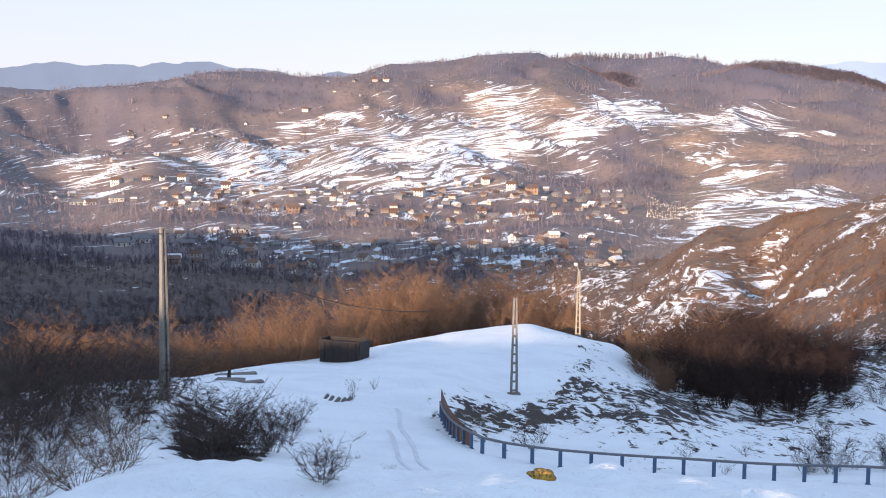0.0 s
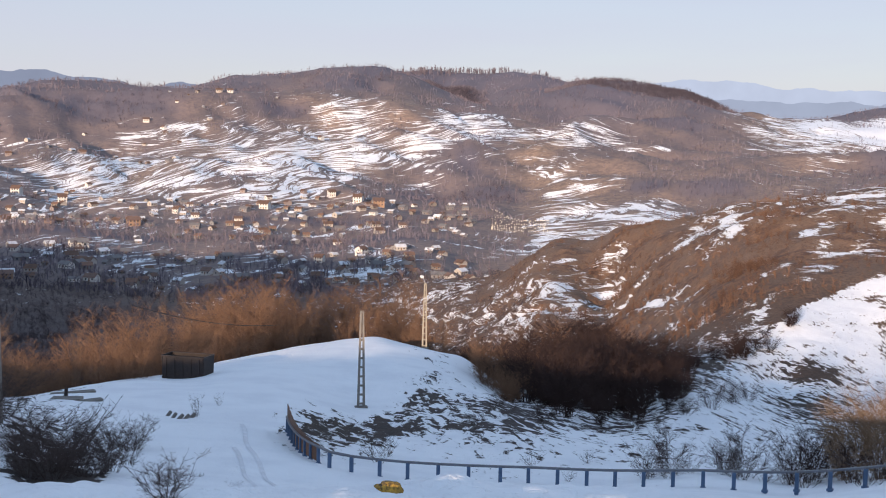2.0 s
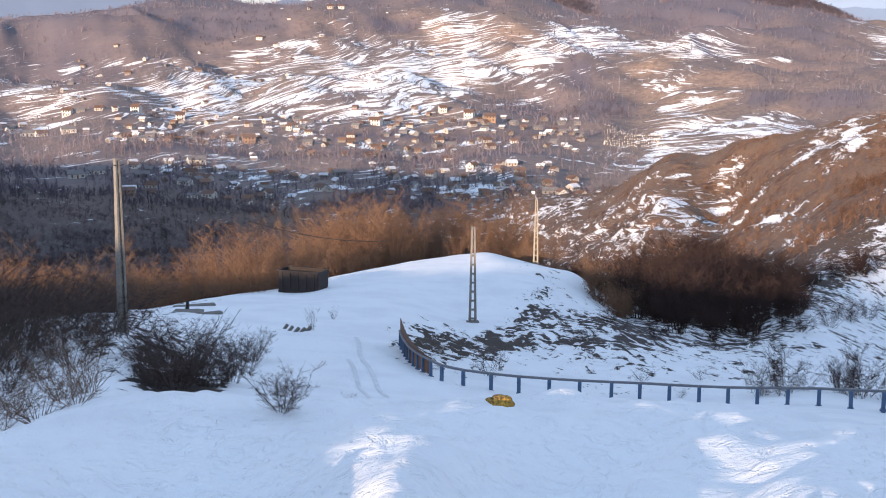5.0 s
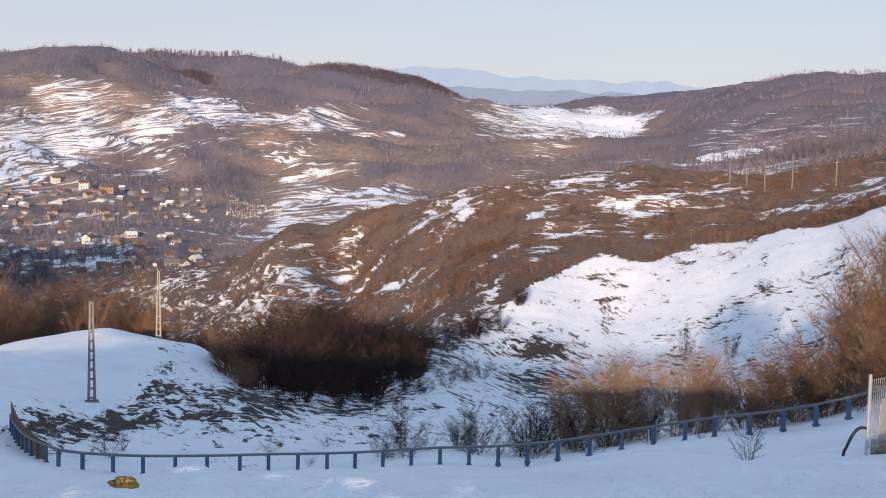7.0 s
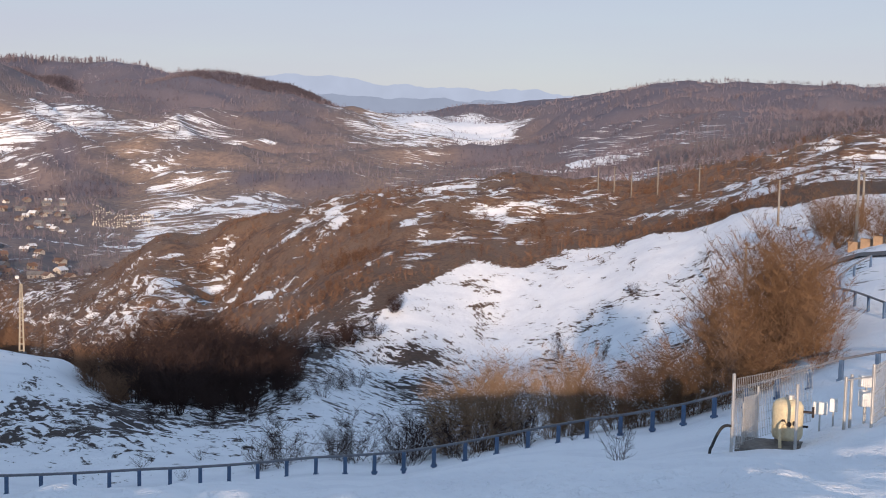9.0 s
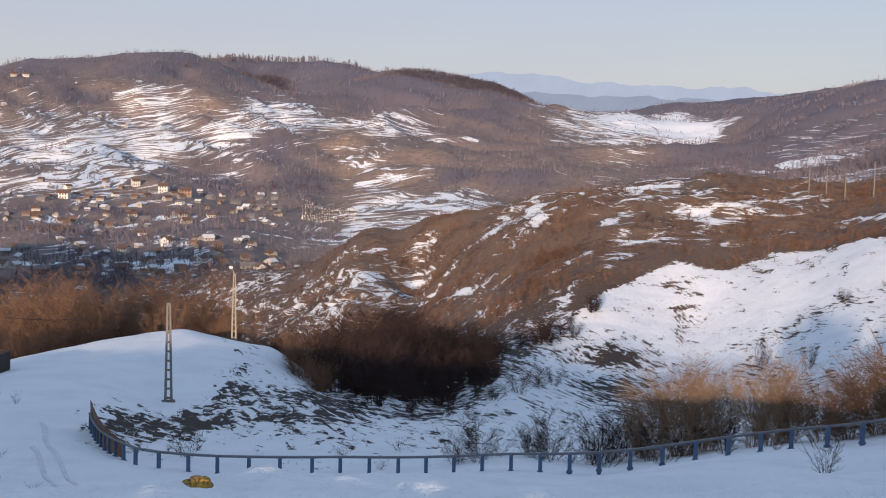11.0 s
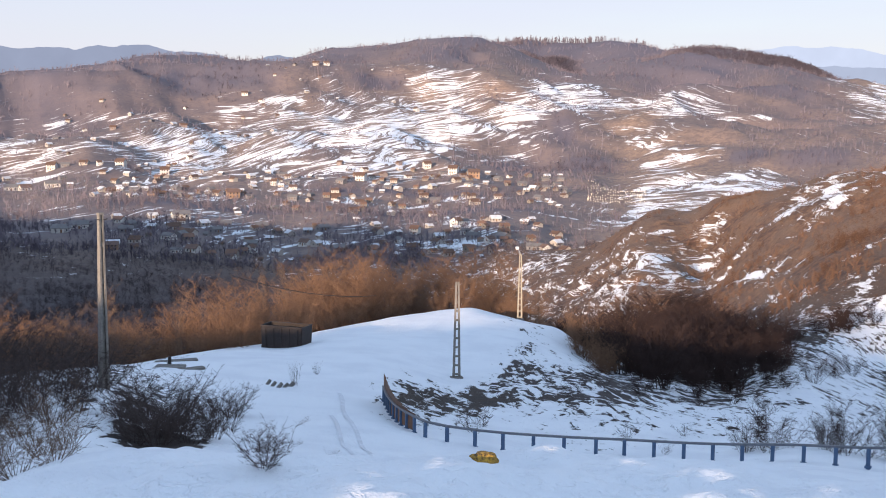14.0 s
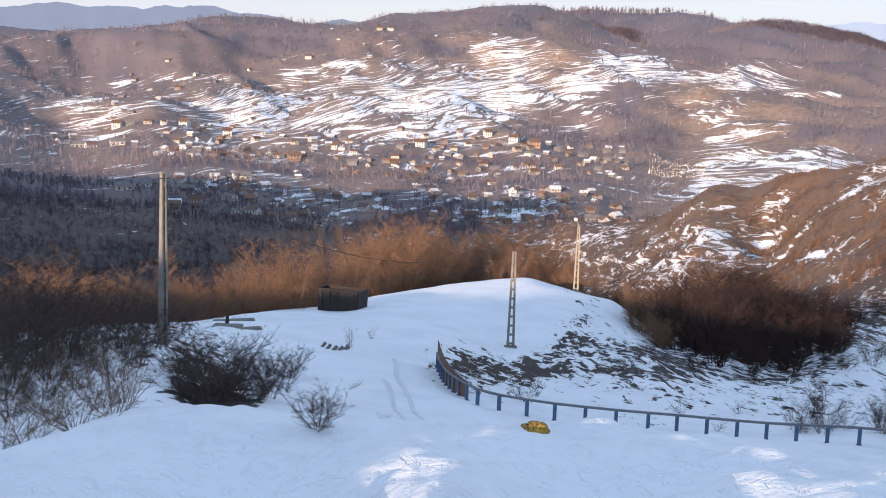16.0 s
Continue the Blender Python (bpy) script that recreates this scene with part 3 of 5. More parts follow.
DRIFTS_TOP = [(-1.5, 1583, 1.2, 1649, 30), (1.2, 1798, 4.5, 1746, 12), (7.5, 2009, 9.4, 1976, 12), (-15.6, 1645, -13.9, 1649, 14), (-13.9, 1649, -10.6, 1598, 12), (-7.7, 1670, -5.8, 1692, 12),
              (-5.8, 1692, -4.2, 1679, 12), (14.3, 1534, 15.6, 1629, 12), (16.2, 1598, 18.3, 1588, 12)]
DRIFTS_FOOT = [(4.6, 1199, 6.8, 1399, 12), (6.8, 1399, 9.2, 1447, 10), (6.2, 1349, 8.4, 1406, 9), (12.2, 1405, 14.4, 1248, 18), (12.8, 1256, 15.0, 1136, 16), (15.0, 1136, 18.7, 1059, 22), (14.7, 1088, 18.2, 986, 16),
               (1.0, 1100, 2.9, 1245, 16), (6.7, 1613, 8.3, 1738, 28), (8.3, 1738, 9.4, 1790, 14), (-4.2, 1215, -1.5, 1268, 26)]
DRIFTS_WEST = [(-17.5, 1330, -13, 1370, 20), (-14, 1480, -9, 1500, 16), (-12, 1330, -9, 1340, 18), (-17, 1230, -13, 1250, 14), (-8, 1560, -4, 1600, 16), (-13, 1080, -9, 1075, 8), (-7, 1010, -3, 1015, 6), (0, 1030, 4, 1040, 6),
               (-12, 960, -8, 955, 6), (-3, 950, 2, 955, 6), (3, 985, 8, 975, 6), (-17, 1130, -13, 1120, 9), (9, 960, 14, 968, 7), (5, 880, 11, 890, 5)]
DRIFTS_VALE = [(21.5, 1983, 24.3, 2621, 40), (24.3, 2621, 26.0, 2261, 52), (26.0, 2261, 27.9, 2129, 90), (27.9, 2129, 29.8, 2021, 46), (29.3, 2121, 30.6, 2023, 42), (32.2, 964, 34.8, 953, 15), (22.7, 1864, 25.4, 1775, 40)]
DRIFTS_SPUR = [(6.4, 559, 8.9, 525, 13), (8.9, 525, 10.9, 407, 11), (10.9, 407, 13.0, 367, 9), (13.0, 367, 15.7, 380, 8), (12.0, 430, 13.5, 415, 7), (18.6, 352, 19.7, 355, 10), (19.7, 355, 21.4, 312, 5), (15.7, 411, 16.5, 404, 5),
               (17.0, 292, 18.9, 281, 5), (22.6, 236, 25.0, 252, 4), (25.0, 252, 27.2, 262, 4), (19.4, 262, 21.0, 268, 3.5), (16.0, 320, 17.4, 334, 4), (14.0, 345, 15.4, 352, 5)]
DRIFTS_CREST = [(26.0, 304, 29.1, 311, 10), (25.0, 280, 26.0, 293, 5), (28.0, 291, 29.9, 295, 4), (31.0, 292, 32.0, 295, 6), (32.9, 308, 34.8, 299, 6), (36.2, 275, 38.1, 251, 5), (39.2, 250, 40.5, 252, 4), (40.5, 250, 43.0, 248, 5),
                (40.9, 279, 42.5, 257, 9), (44.2, 299, 45.9, 283, 7), (44.5, 258, 46.7, 245, 7), (39, 262, 41.5, 258, 4), (36, 262, 38.5, 268, 4), (33, 272, 35.5, 268, 3), (43.5, 232, 46, 238, 5)]
# bearing, distance, half width, half depth, how dark
# flanks of dome, knoll and left ridge: shade put into the tree tone
STANDS = [(8.0, 2450, 1.3, 110, .9), (16.5, 2300, 3.2, 110, .8), (19.6, 2330, 1.8, 130, 1.0), (8.7, 1433, 0.8, 60, .5), (6.3, 1196, 1.8, 40, .5), (9.8, 1295, 1.8, 50, .5), (17.6, 1220, 1.2, 30, .4), (20.6, 1197, 2.0, 30, .4),
          (12.5, 2080, 2.6, 130, .2), (18.5, 1760, 2.6, 60, .3), (2.6, 2040, 2.6, 130, .3), (-8.5, 1830, 4.5, 110, .6), (29.5, 1335, 2.6, 130, .2), (35.5, 900, 4, 50, .2), (-0.4, 1800, 1.6, 40, .3), (1.0, 1010, 6, 14, .1), (-9, 905, 6, 20, .2), (2, 900, 7, 22, .1)]
# the open snow slope's upper edge: bearing, distance
SLOPE_EDGE = [(23.2, 190), (24.5, 202), (26.5, 224), (28.5, 234), (33, 240), (36.8, 228), (40.8, 212), (43.3, 200), (47, 190)]
TUFTS = [(25.4, 171, 1.3, 7, .05), (35, 190, 1.6, 5, .62), (38.4, 188, 1.4, 5, .58), (32.6, 182, 2.2, 4, .62), (26.0, 186, 1.6, 5, .6), (28.5, 176, 1.6, 5, .66)]


def polar(x, y):
    return np.degrees(np.arctan2(x, y)), np.hypot(x, y)


def drifted(x, y):
    """How much of a long drift lies at a place, 0 to 1."""
    b, r = polar(x, y)
    out = np.zeros_like(r)
    for b0, r0, b1, r1, w in DRIFTS_HILL + DRIFTS_TOP + DRIFTS_WEST + DRIFTS_FOOT + DRIFTS_VALE + DRIFTS_SPUR + DRIFTS_CREST:
        t = np.clip((b - b0) / (b1 - b0), 0, 1)
        side = np.radians(b - (b0 + (b1 - b0) * t)) * r
        out = np.maximum(out, np.exp(-((r - (r0 + (r1 - r0) * t)) / w) ** 2 - (side / (0.8 * w)) ** 2))
    return out


def stand(x, y):
    """Dense woods, 0 to 1, and how far their tone is darkened, flank shade included."""
    b, r = polar(x, y)
    dense, dark_part = np.zeros_like(r), np.zeros_like(r)
    for b0, r0, db, dr, d in STANDS:
        e = np.exp(-((b - b0) / db) ** 4 - ((r - r0) / dr) ** 4)
        dense, dark_part = np.maximum(dense, e), np.maximum(dark_part, e * d)
    return dense, dark_part


def snow_at(x, y):
    b, r = polar(x, y)
    s = snow_share(x, y)
    s = np.where(r > 245, s * (1 - 0.9 * stand(x, y)[0]), s)
    s = np.where((r > 245) & (r < 700), s * 0.86, s)
    s = np.maximum(s, s + (np.where(r > 700, 0.64, 0.60) - s) * drifted(x, y))
    edge = np.interp(b, [p[0] for p in SLOPE_EDGE], [p[1] for p in SLOPE_EDGE])
    inside = np.clip((b - 22.8) / 1.2, 0, 1) * np.clip((52 - b) / 3, 0, 1) * np.clip((r - 150) / 15, 0, 1) * np.clip((edge - r) / 3, 0, 1)
    s = s + inside * (np.maximum(np.minimum(s, 0.86), 0.74) - s)
    beyond = np.clip((b - 22.8) / 1.2, 0, 1) * np.clip((r - edge) / 2, 0, 1) * np.clip((edge + 22 - r) / 8, 0, 1)
    s = s + beyond * (np.minimum(s, 0.12) - s)
    for b0, r0, db, dr, v in TUFTS:
        s = s + np.exp(-((b - b0) / db) ** 2 - ((r - r0) / dr) ** 2) * (np.minimum(s, v) - s)
    return s


def woods_at(x, y):
    return np.maximum(np.clip(woods_share(x, y), 0, 1), 0.95 * stand(x, y)[0])


# ---- ground ----
def mesh_from(name, co, faces, mat, tone=None, smooth=False):
    """A mesh from arrays of corners and of faces with one count of corners."""
    me = bpy.data.meshes.new(name)
    n, k = faces.shape
    me.vertices.add(len(co))
    me.vertices.foreach_set("co", np.ascontiguousarray(co, dtype=np.float32).ravel())
    me.loops.add(n * k)
    me.loops.foreach_set("vertex_index", np.ascontiguousarray(faces, dtype=np.int32).ravel())
    me.polygons.add(n)
    me.polygons.foreach_set("loop_start", np.arange(0, n * k, k, dtype=np.int32))
    me.polygons.foreach_set("use_smooth", np.full(n, smooth))
    me.update(calc_edges=True)
    if tone is not None:
        me.attributes.new("tone", "FLOAT", "POINT").data.foreach_set("value", np.asarray(tone, np.float32))
    me.materials.append(mat)
    return me


def build_ground():
    bearings = np.radians(np.concatenate([np.arange(-32, 58, 0.16), np.arange(58, 328, 2.0)]))
    rings = np.concatenate([[0.0, 1.0, 2.5], np.geomspace(4, 60, 150)[:-1], np.geomspace(60, 4900, 400)])
    n, k = len(bearings), len(rings)
    x, y = np.outer(rings, np.sin(bearings)), np.outer(rings, np.cos(bearings))
    z = height(x, y)
    i = np.arange(k - 1)[:, None] * n + np.arange(n)
    j = np.arange(k - 1)[:, None] * n + (np.arange(n) + 1) % n
    quads = np.stack([j, j + n, i + n, i], -1).reshape(-1, 4)
    me = mesh_from("ground", np.stack([x, y, z], -1).reshape(-1, 3), quads, ground_material(), smooth=True)
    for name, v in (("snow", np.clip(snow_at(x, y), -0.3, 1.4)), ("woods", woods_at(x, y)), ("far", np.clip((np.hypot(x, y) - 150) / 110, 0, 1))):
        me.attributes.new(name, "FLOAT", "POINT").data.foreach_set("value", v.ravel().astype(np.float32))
    return tagged(new("ground", me), "snow-covered hillside and valley with bare patches of grass", "ground", kind="structure")


ground = build_ground()


def part(name, bm, mat, parent=None, label=""):
    """Links a bmesh, or a ready mesh, as one mesh object under its thing."""
    me = bm
    if isinstance(bm, bmesh.types.BMesh):
        me = bpy.data.meshes.new(name)
        bm.to_mesh(me)
        bm.free()
    if not me.materials:
        me.materials.append(mat)
    ob = new(name, me)
    if parent:
        ob.parent = parent
    return tagged(ob, label)


def thing(name, label, category, m=None, group=""):
    ob = new(name)
    ob.empty_display_size = 0.3
    if m is not None:
        ob.matrix_world = m
    return tagged(ob, label, category, group)


def box(bm, cx, cy, cz, sx, sy, sz, bevel=0.0, turn=None):
    m = Matrix.Translation((cx, cy, cz)) @ (turn or Matrix()) @ Matrix.Diagonal((sx, sy, sz, 1))
    vs = bmesh.ops.create_cube(bm, size=1, matrix=m)["verts"]
    if bevel:
        bmesh.ops.bevel(bm, geom=list({e for v in vs for e in v.link_edges}), offset=bevel, segments=1, affect="EDGES")
    return bm


def boxed(*args, **kw):
    return box(bmesh.new(), *args, **kw)


def rod(bm, a, b, r0, r1=None, sides=6):
    """A tapered rod from a to b."""
    a, b = Vector(a), Vector(b)
    m = Matrix.Translation((a + b) / 2) @ (b - a).to_track_quat("Z", "Y").to_matrix().to_4x4()
    bmesh.ops.create_cone(bm, cap_ends=True, segments=sides, radius1=r0, radius2=r0 if r1 is None else r1, depth=(b - a).length, matrix=m)
    return bm


def rodded(*args, **kw):
    return rod(bmesh.new(), *args, **kw)


# ---- bare trees and bushes ----
def spikes(a, b, w):
    """Three-sided tapering twigs from a to b, w wide at the foot: corners and faces."""
    n = len(a)
    d = b - a
    d = d / np.maximum(np.linalg.norm(d, axis=1, keepdims=True), 1e-6)
    ref = np.where(np.abs(d[:, 2:3]) > 0.8, np.array([[1.0, 0, 0]]), np.array([[0, 0, 1.0]]))
    u = np.cross(d, ref)
    u /= np.maximum(np.linalg.norm(u, axis=1, keepdims=True), 1e-6)
    v = np.cross(d, u)
    w = np.asarray(w).reshape(-1, 1)
    co = np.stack([a + u * w, a + (-0.5 * u + 0.87 * v) * w, a + (-0.5 * u - 0.87 * v) * w, b], 1).reshape(-1, 3)
    k = np.arange(n)[:, None] * 4
    faces = np.stack([k + [0, 1, 3], k + [1, 2, 3], k + [2, 0, 3]], 1).reshape(-1, 3)
    return co, faces


def plants(name, x, y, tall, twigs, spread, width, mat, tone, lean=0.0):
    """Many bare plants in one mesh: a stem each and a fan of twigs."""
    n = len(x)
    base = np.stack([x, y, height(x, y) - 0.3], 1)
    top = base + np.stack([rng.normal(0, 0.05, n) * tall, rng.normal(0, 0.05, n) * tall, tall], 1)
    f = rng.uniform(0.05, 0.75, (n, twigs, 1))
    start = base[:, None] + (top - base)[:, None] * f
    ang = rng.uniform(0, 2 * np.pi, (n, twigs))
    out = spread * tall[:, None] * rng.uniform(0.25, 1, (n, twigs))
    rise = tall[:, None] * rng.uniform(0.15, 0.5, (n, twigs))
    end = start + np.stack([np.cos(ang) * out, np.sin(ang) * out, rise], -1)
    a = np.concatenate([base[:, None], start], 1).reshape(-1, 3)
    b = np.concatenate([top[:, None], end], 1).reshape(-1, 3)
    w = np.concatenate([tall[:, None] * width, np.repeat(tall[:, None] * width, twigs, 1)], 1).ravel()
    co, faces = spikes(a, b, w)
    return mesh_from(name, co, faces, mat, np.repeat(np.repeat(tone, twigs + 1), 4))


# grey winter bark made bluer, with distance haze mixed into the colour
hazed_bark = twig_material("far_woods_bark", (0.235, 0.205, 0.24), (0.075, 0.066, 0.085))
russet = twig_material("russet_twigs", (0.31, 0.182, 0.11), (0.08, 0.049, 0.036))
scrub_twigs = twig_material("scrub_twigs", (0.24, 0.138, 0.088), (0.055, 0.033, 0.027))
hedge_twigs = twig_material("hedge_twigs", (0.115, 0.086, 0.078), (0.036, 0.028, 0.027))
# near-black twigs: much of the gully's shade is put into this colour
darkened_bark = twig_material("dark_twigs", (0.076, 0.048, 0.041), (0.019, 0.014, 0.015))
copse_twigs = twig_material("copse_twigs", (0.25, 0.15, 0.085), (0.06, 0.037, 0.025))
# bark darkened for the valley side, whose shade is partly in this colour
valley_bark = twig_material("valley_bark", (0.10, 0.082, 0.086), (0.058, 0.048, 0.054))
bramble = twig_material("bramble_twigs", (0.24, 0.16, 0.11), (0.09, 0.062, 0.048))
straw = twig_material("straw_twigs", (0.44, 0.30, 0.19), (0.14, 0.088, 0.055))


def scatter(n, b0, b1, r0, r1):
    b = np.radians(rng.uniform(b0, b1, n))
    r = np.exp(rng.uniform(math.log(r0), math.log(r1), n))
    return r * np.sin(b), r * np.cos(b)


def far_woods():
    x, y = scatter(150000, -30, 54, 640, 3000)
    r = np.hypot(x, y)
    dense, dark_part = stand(x, y)
    share = np.clip(woods_at(x, y) * 1.25 - 0.02, 0, 1) ** 1.2 * np.clip(0.55 + 1.9 * fractal(x / 45, y / 45, 3), 0.04, 1)
    keep = rng.random(len(x)) < np.maximum(share, 0.8 * dense) * np.where(r > 2350, 0.6, 0.8) * np.clip(1.3 - 1.3 * drifted(x, y), 0.05, 1)
    # more trees on the shaded flanks, toned darker to carry that shade
    more = [scatter(5200, b0 - 1.3 * db, b0 + 1.3 * db, r0 - 1.2 * dr, r0 + 1.2 * dr) for b0, r0, db, dr, d in STANDS if d > 0.7]
    mx, my = (np.concatenate([m[k] for m in more]) for k in (0, 1))
    dense, dark_more = stand(mx, my)
    close = rng.random(len(mx)) < dense
    x, y = np.concatenate([x[keep], mx[close]]), np.concatenate([y[keep], my[close]])
    r, dark_part = np.hypot(x, y), np.concatenate([dark_part[keep], 1.3 * dark_more[close]])
    tall = rng.uniform(2.8, 6.4, len(x)) * (0.95 + 0.45 * np.clip(r / 3000, 0, 1)) * np.where(rng.random(len(x)) < 0.12, 1.5, 1.0)
    tone = np.clip(0.42 + 0.8 * fractal(x / 90, y / 90, 3) + rng.normal(0, 0.2, len(x)) - 0.75 * dark_part, -0.35, 1)
    me = plants("far_woods", x, y, tall * 0.92, 6, 0.55, 0.036, hazed_bark, tone)
    tagged(new("far_woods", me), "bare grey-brown winter woods on the far hills", "woods", kind="stuff")


def valley_woods():
    x, y = scatter(21000, -28, 12, 175, 720)
    keep = rng.random(len(x)) < np.clip(woods_share(x, y) * 1.15, 0, 1) * np.clip(0.8 + fractal(x / 40, y / 40, 3), 0.3, 1)
    x, y = x[keep], y[keep]
    tall = rng.uniform(2.0, 4.6, len(x))
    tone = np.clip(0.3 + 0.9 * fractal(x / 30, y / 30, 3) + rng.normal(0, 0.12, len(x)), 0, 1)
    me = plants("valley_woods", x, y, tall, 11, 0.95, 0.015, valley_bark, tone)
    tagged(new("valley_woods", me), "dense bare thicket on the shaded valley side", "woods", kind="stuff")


SCRUB = [(38, 225, .9), (41, 212, .9), (44, 195, .8), (36, 245, .9), (33, 222, .9), (30, 210, .8), (47, 180, .7), (26, 215, 1), (31, 225, .9), (36, 225, .7), (20, 300, .9), (24, 300, .8), (28, 320, .35), (33, 320, .4), (37, 290, .8), (42, 270, .5), (45, 240, .7), (13, 400, .35), (10, 480, .35), (15, 450, .8), (12, 330, .3),
         (17, 350, 1), (18, 280, 1), (9, 600, .5), (22, 200, .9), (29, 185, .0), (34, 185, .05), (40, 160, .02), (30, 150, .0), (44, 160, .15), (20, 500, .7), (14, 600, .6), (20, 170, .6), (12, 250, .9)]
scrub_share = Surface(np.array(SCRUB), 0.04, 0.004)


def hillside_scrub():
    x, y = scatter(60000, 5, 52, 180, 640)
    keep = rng.random(len(x)) < np.clip(scrub_share(x, y), 0, 1) * np.clip(0.42 + 2.6 * fractal(x / 14, y / 14, 4), 0.1, 1) * np.clip(1.15 - 1.5 * snow_at(x, y), 0.004, 1)
    x, y = x[keep], y[keep]
    tall = rng.uniform(0.6, 1.5, len(x)) * (1.15 + 1.6 * np.clip(fractal(x / 19, y / 19, 4), -0.2, 0.5))
    tone = np.clip(0.4 + 0.7 * fractal(x / 25, y / 25, 3) + rng.normal(0, 0.15, len(x)), 0, 1)
    me = plants("hillside_scrub", x, y, tall, 8, 0.8, 0.022, scrub_twigs, tone)
    tagged(new("hillside_scrub", me), "low russet scrub over the sunny spur", "scrub", kind="stuff")


def ridge_trees():
    b = np.radians(rng.uniform(5.4, 12.6, 230))
    r = rng.uniform(2830, 2930, 230)
    x, y = r * np.sin(b), r * np.cos(b)
    me = plants("ridge_trees", x, y, rng.uniform(9, 17, 230), 26, 0.3, 0.022, hazed_bark, rng.uniform(0.2, 0.8, 230))
    tagged(new("ridge_trees", me), "row of tall bare trees on the skyline", "trees", kind="stuff")


far_woods()
ridge_trees()
valley_woods()
hillside_scrub()


def shrub(seed, stems, branches, twigs, spread, mat, thick=0.012, droop=0.0):
    """Meshes of a bush one metre high: stems, and the twigs on them."""
    g = np.random.default_rng(seed)
    ang = g.uniform(0, 2 * np.pi, stems)
    foot = np.stack([np.cos(ang), np.sin(ang), np.zeros(stems)], 1) * g.uniform(0, 0.12, (stems, 1)) - [0, 0, 0.06]
    out = spread * g.uniform(0.15, 0.8, stems)
    tip = foot + np.stack([np.cos(ang) * out, np.sin(ang) * out, g.uniform(0.65, 0.95, stems)], 1)
    bend = (foot + tip) / 2 + g.normal(0, 0.05, (stems, 3))
    co1, f1 = spikes(np.concatenate([foot, bend]), np.concatenate([bend + (bend - foot) * 0.15, tip]), np.concatenate([np.full(stems, thick), np.full(stems, thick * 0.75)]))
    t = g.uniform(0.15, 1, (stems, branches, 1))
    low, high = foot[:, None] + (bend - foot)[:, None] * np.minimum(t * 2, 1), (tip - bend)[:, None] * np.maximum(t * 2 - 1, 0)
    bs = (low + high).reshape(-1, 3)
    m = len(bs)
    ba = np.repeat(ang, branches) + g.normal(0, 1.0, m)
    bl = g.uniform(0.12, 0.36, m)
    be = bs + np.stack([np.cos(ba) * bl * 0.8, np.sin(ba) * bl * 0.8, bl * g.uniform(0.1 - droop, 1.0 - droop, m)], 1)
    co2, f2 = spikes(bs, be, np.full(m, thick * 0.55))
    ts = np.repeat(bs, twigs, 0) + np.repeat(be - bs, twigs, 0) * g.uniform(0.2, 1, (m * twigs, 1))
    ta = g.uniform(0, 2 * np.pi, m * twigs)
    tl = g.uniform(0.05, 0.17, m * twigs)
    te = ts + np.stack([np.cos(ta) * tl * 0.8, np.sin(ta) * tl * 0.8, tl * g.uniform(-0.1 - droop, 1.0, m * twigs)], 1)
    co3, f3 = spikes(ts, te, np.full(m * twigs, thick * 0.4))
    stem_me = mesh_from("stem", np.concatenate([co1, co2]), np.concatenate([f1, f2 + len(co1)]), mat, np.full(len(co1) + len(co2), 0.15))
    twig_me = mesh_from("crown", co3, f3, mat, np.full(len(co3), 0.45))
    return stem_me, twig_me


def plant_kind(name, meshes, label, category, group=""):
    ob = thing(name, label, category, None, group)
    part(meshes[0].name, meshes[0], None, ob)
    part(meshes[1].name, meshes[1], None, ob)
    return ob


def rooted(bearing, distance, tall, wide=1.0, sink=0.05):
    p = at(bearing, distance, -sink * tall)
    return Matrix.Translation(p) @ Matrix.Rotation(rng.uniform(0, 6.28), 4, "Z") @ Matrix.Diagonal((tall * wide, tall * wide, tall, 1))


def placed(kinds, spots, label=""):
    """Sets copies of the kinds, in turn, at the spots: bearing, distance, height, width."""
    for k, (b, r, tall, wide) in enumerate(spots):
        kind = kinds[k % len(kinds)]
        if kind.get("used"):
            copy_thing(kind, rooted(b, r, tall, wide) @ Matrix.Diagonal((*kind.scale, 1)).inverted())
        else:
            kind["used"] = 1
            kind.matrix_basis = rooted(b, r, tall, wide)


belt = [plant_kind("bush", shrub(20 + k, 18, 12, 6, 0.48, russet, 0.0052), "tall bare russet bush along the snowy plateau", "bush", "bushes behind the plateau") for k in range(5)]


def thicket(name, kinds, mat, spots, label):
    """Bushes grown into one another, as one mesh."""
    cos, faces, tones, n = [], [], [], 0
    for k, (b, r, tall, wide) in enumerate(spots):
        m = np.array(rooted(b, r, tall, wide))
        shade_of = rng.uniform(-0.1, 0.4)
        for me in kinds[k % len(kinds)]:
            co = np.empty(len(me.vertices) * 3, np.float32)
            me.vertices.foreach_get("co", co)
            co = co.reshape(-1, 3) @ m[:3, :3].T + m[:3, 3]
            index = np.empty(len(me.loops), np.int32)
            me.loops.foreach_get("vertex_index", index)
            cos.append(co)
            faces.append(index.reshape(-1, 3) + n)
            tones.append(np.full(len(co), 0.3 + shade_of))
            n += len(co)
    me = mesh_from(name, np.concatenate(cos), np.concatenate(faces), mat, np.concatenate(tones))
    tagged(new(name, me), label, "thicket", kind="stuff")
    for pair in kinds:
        for me in pair:
            bpy.data.meshes.remove(me)


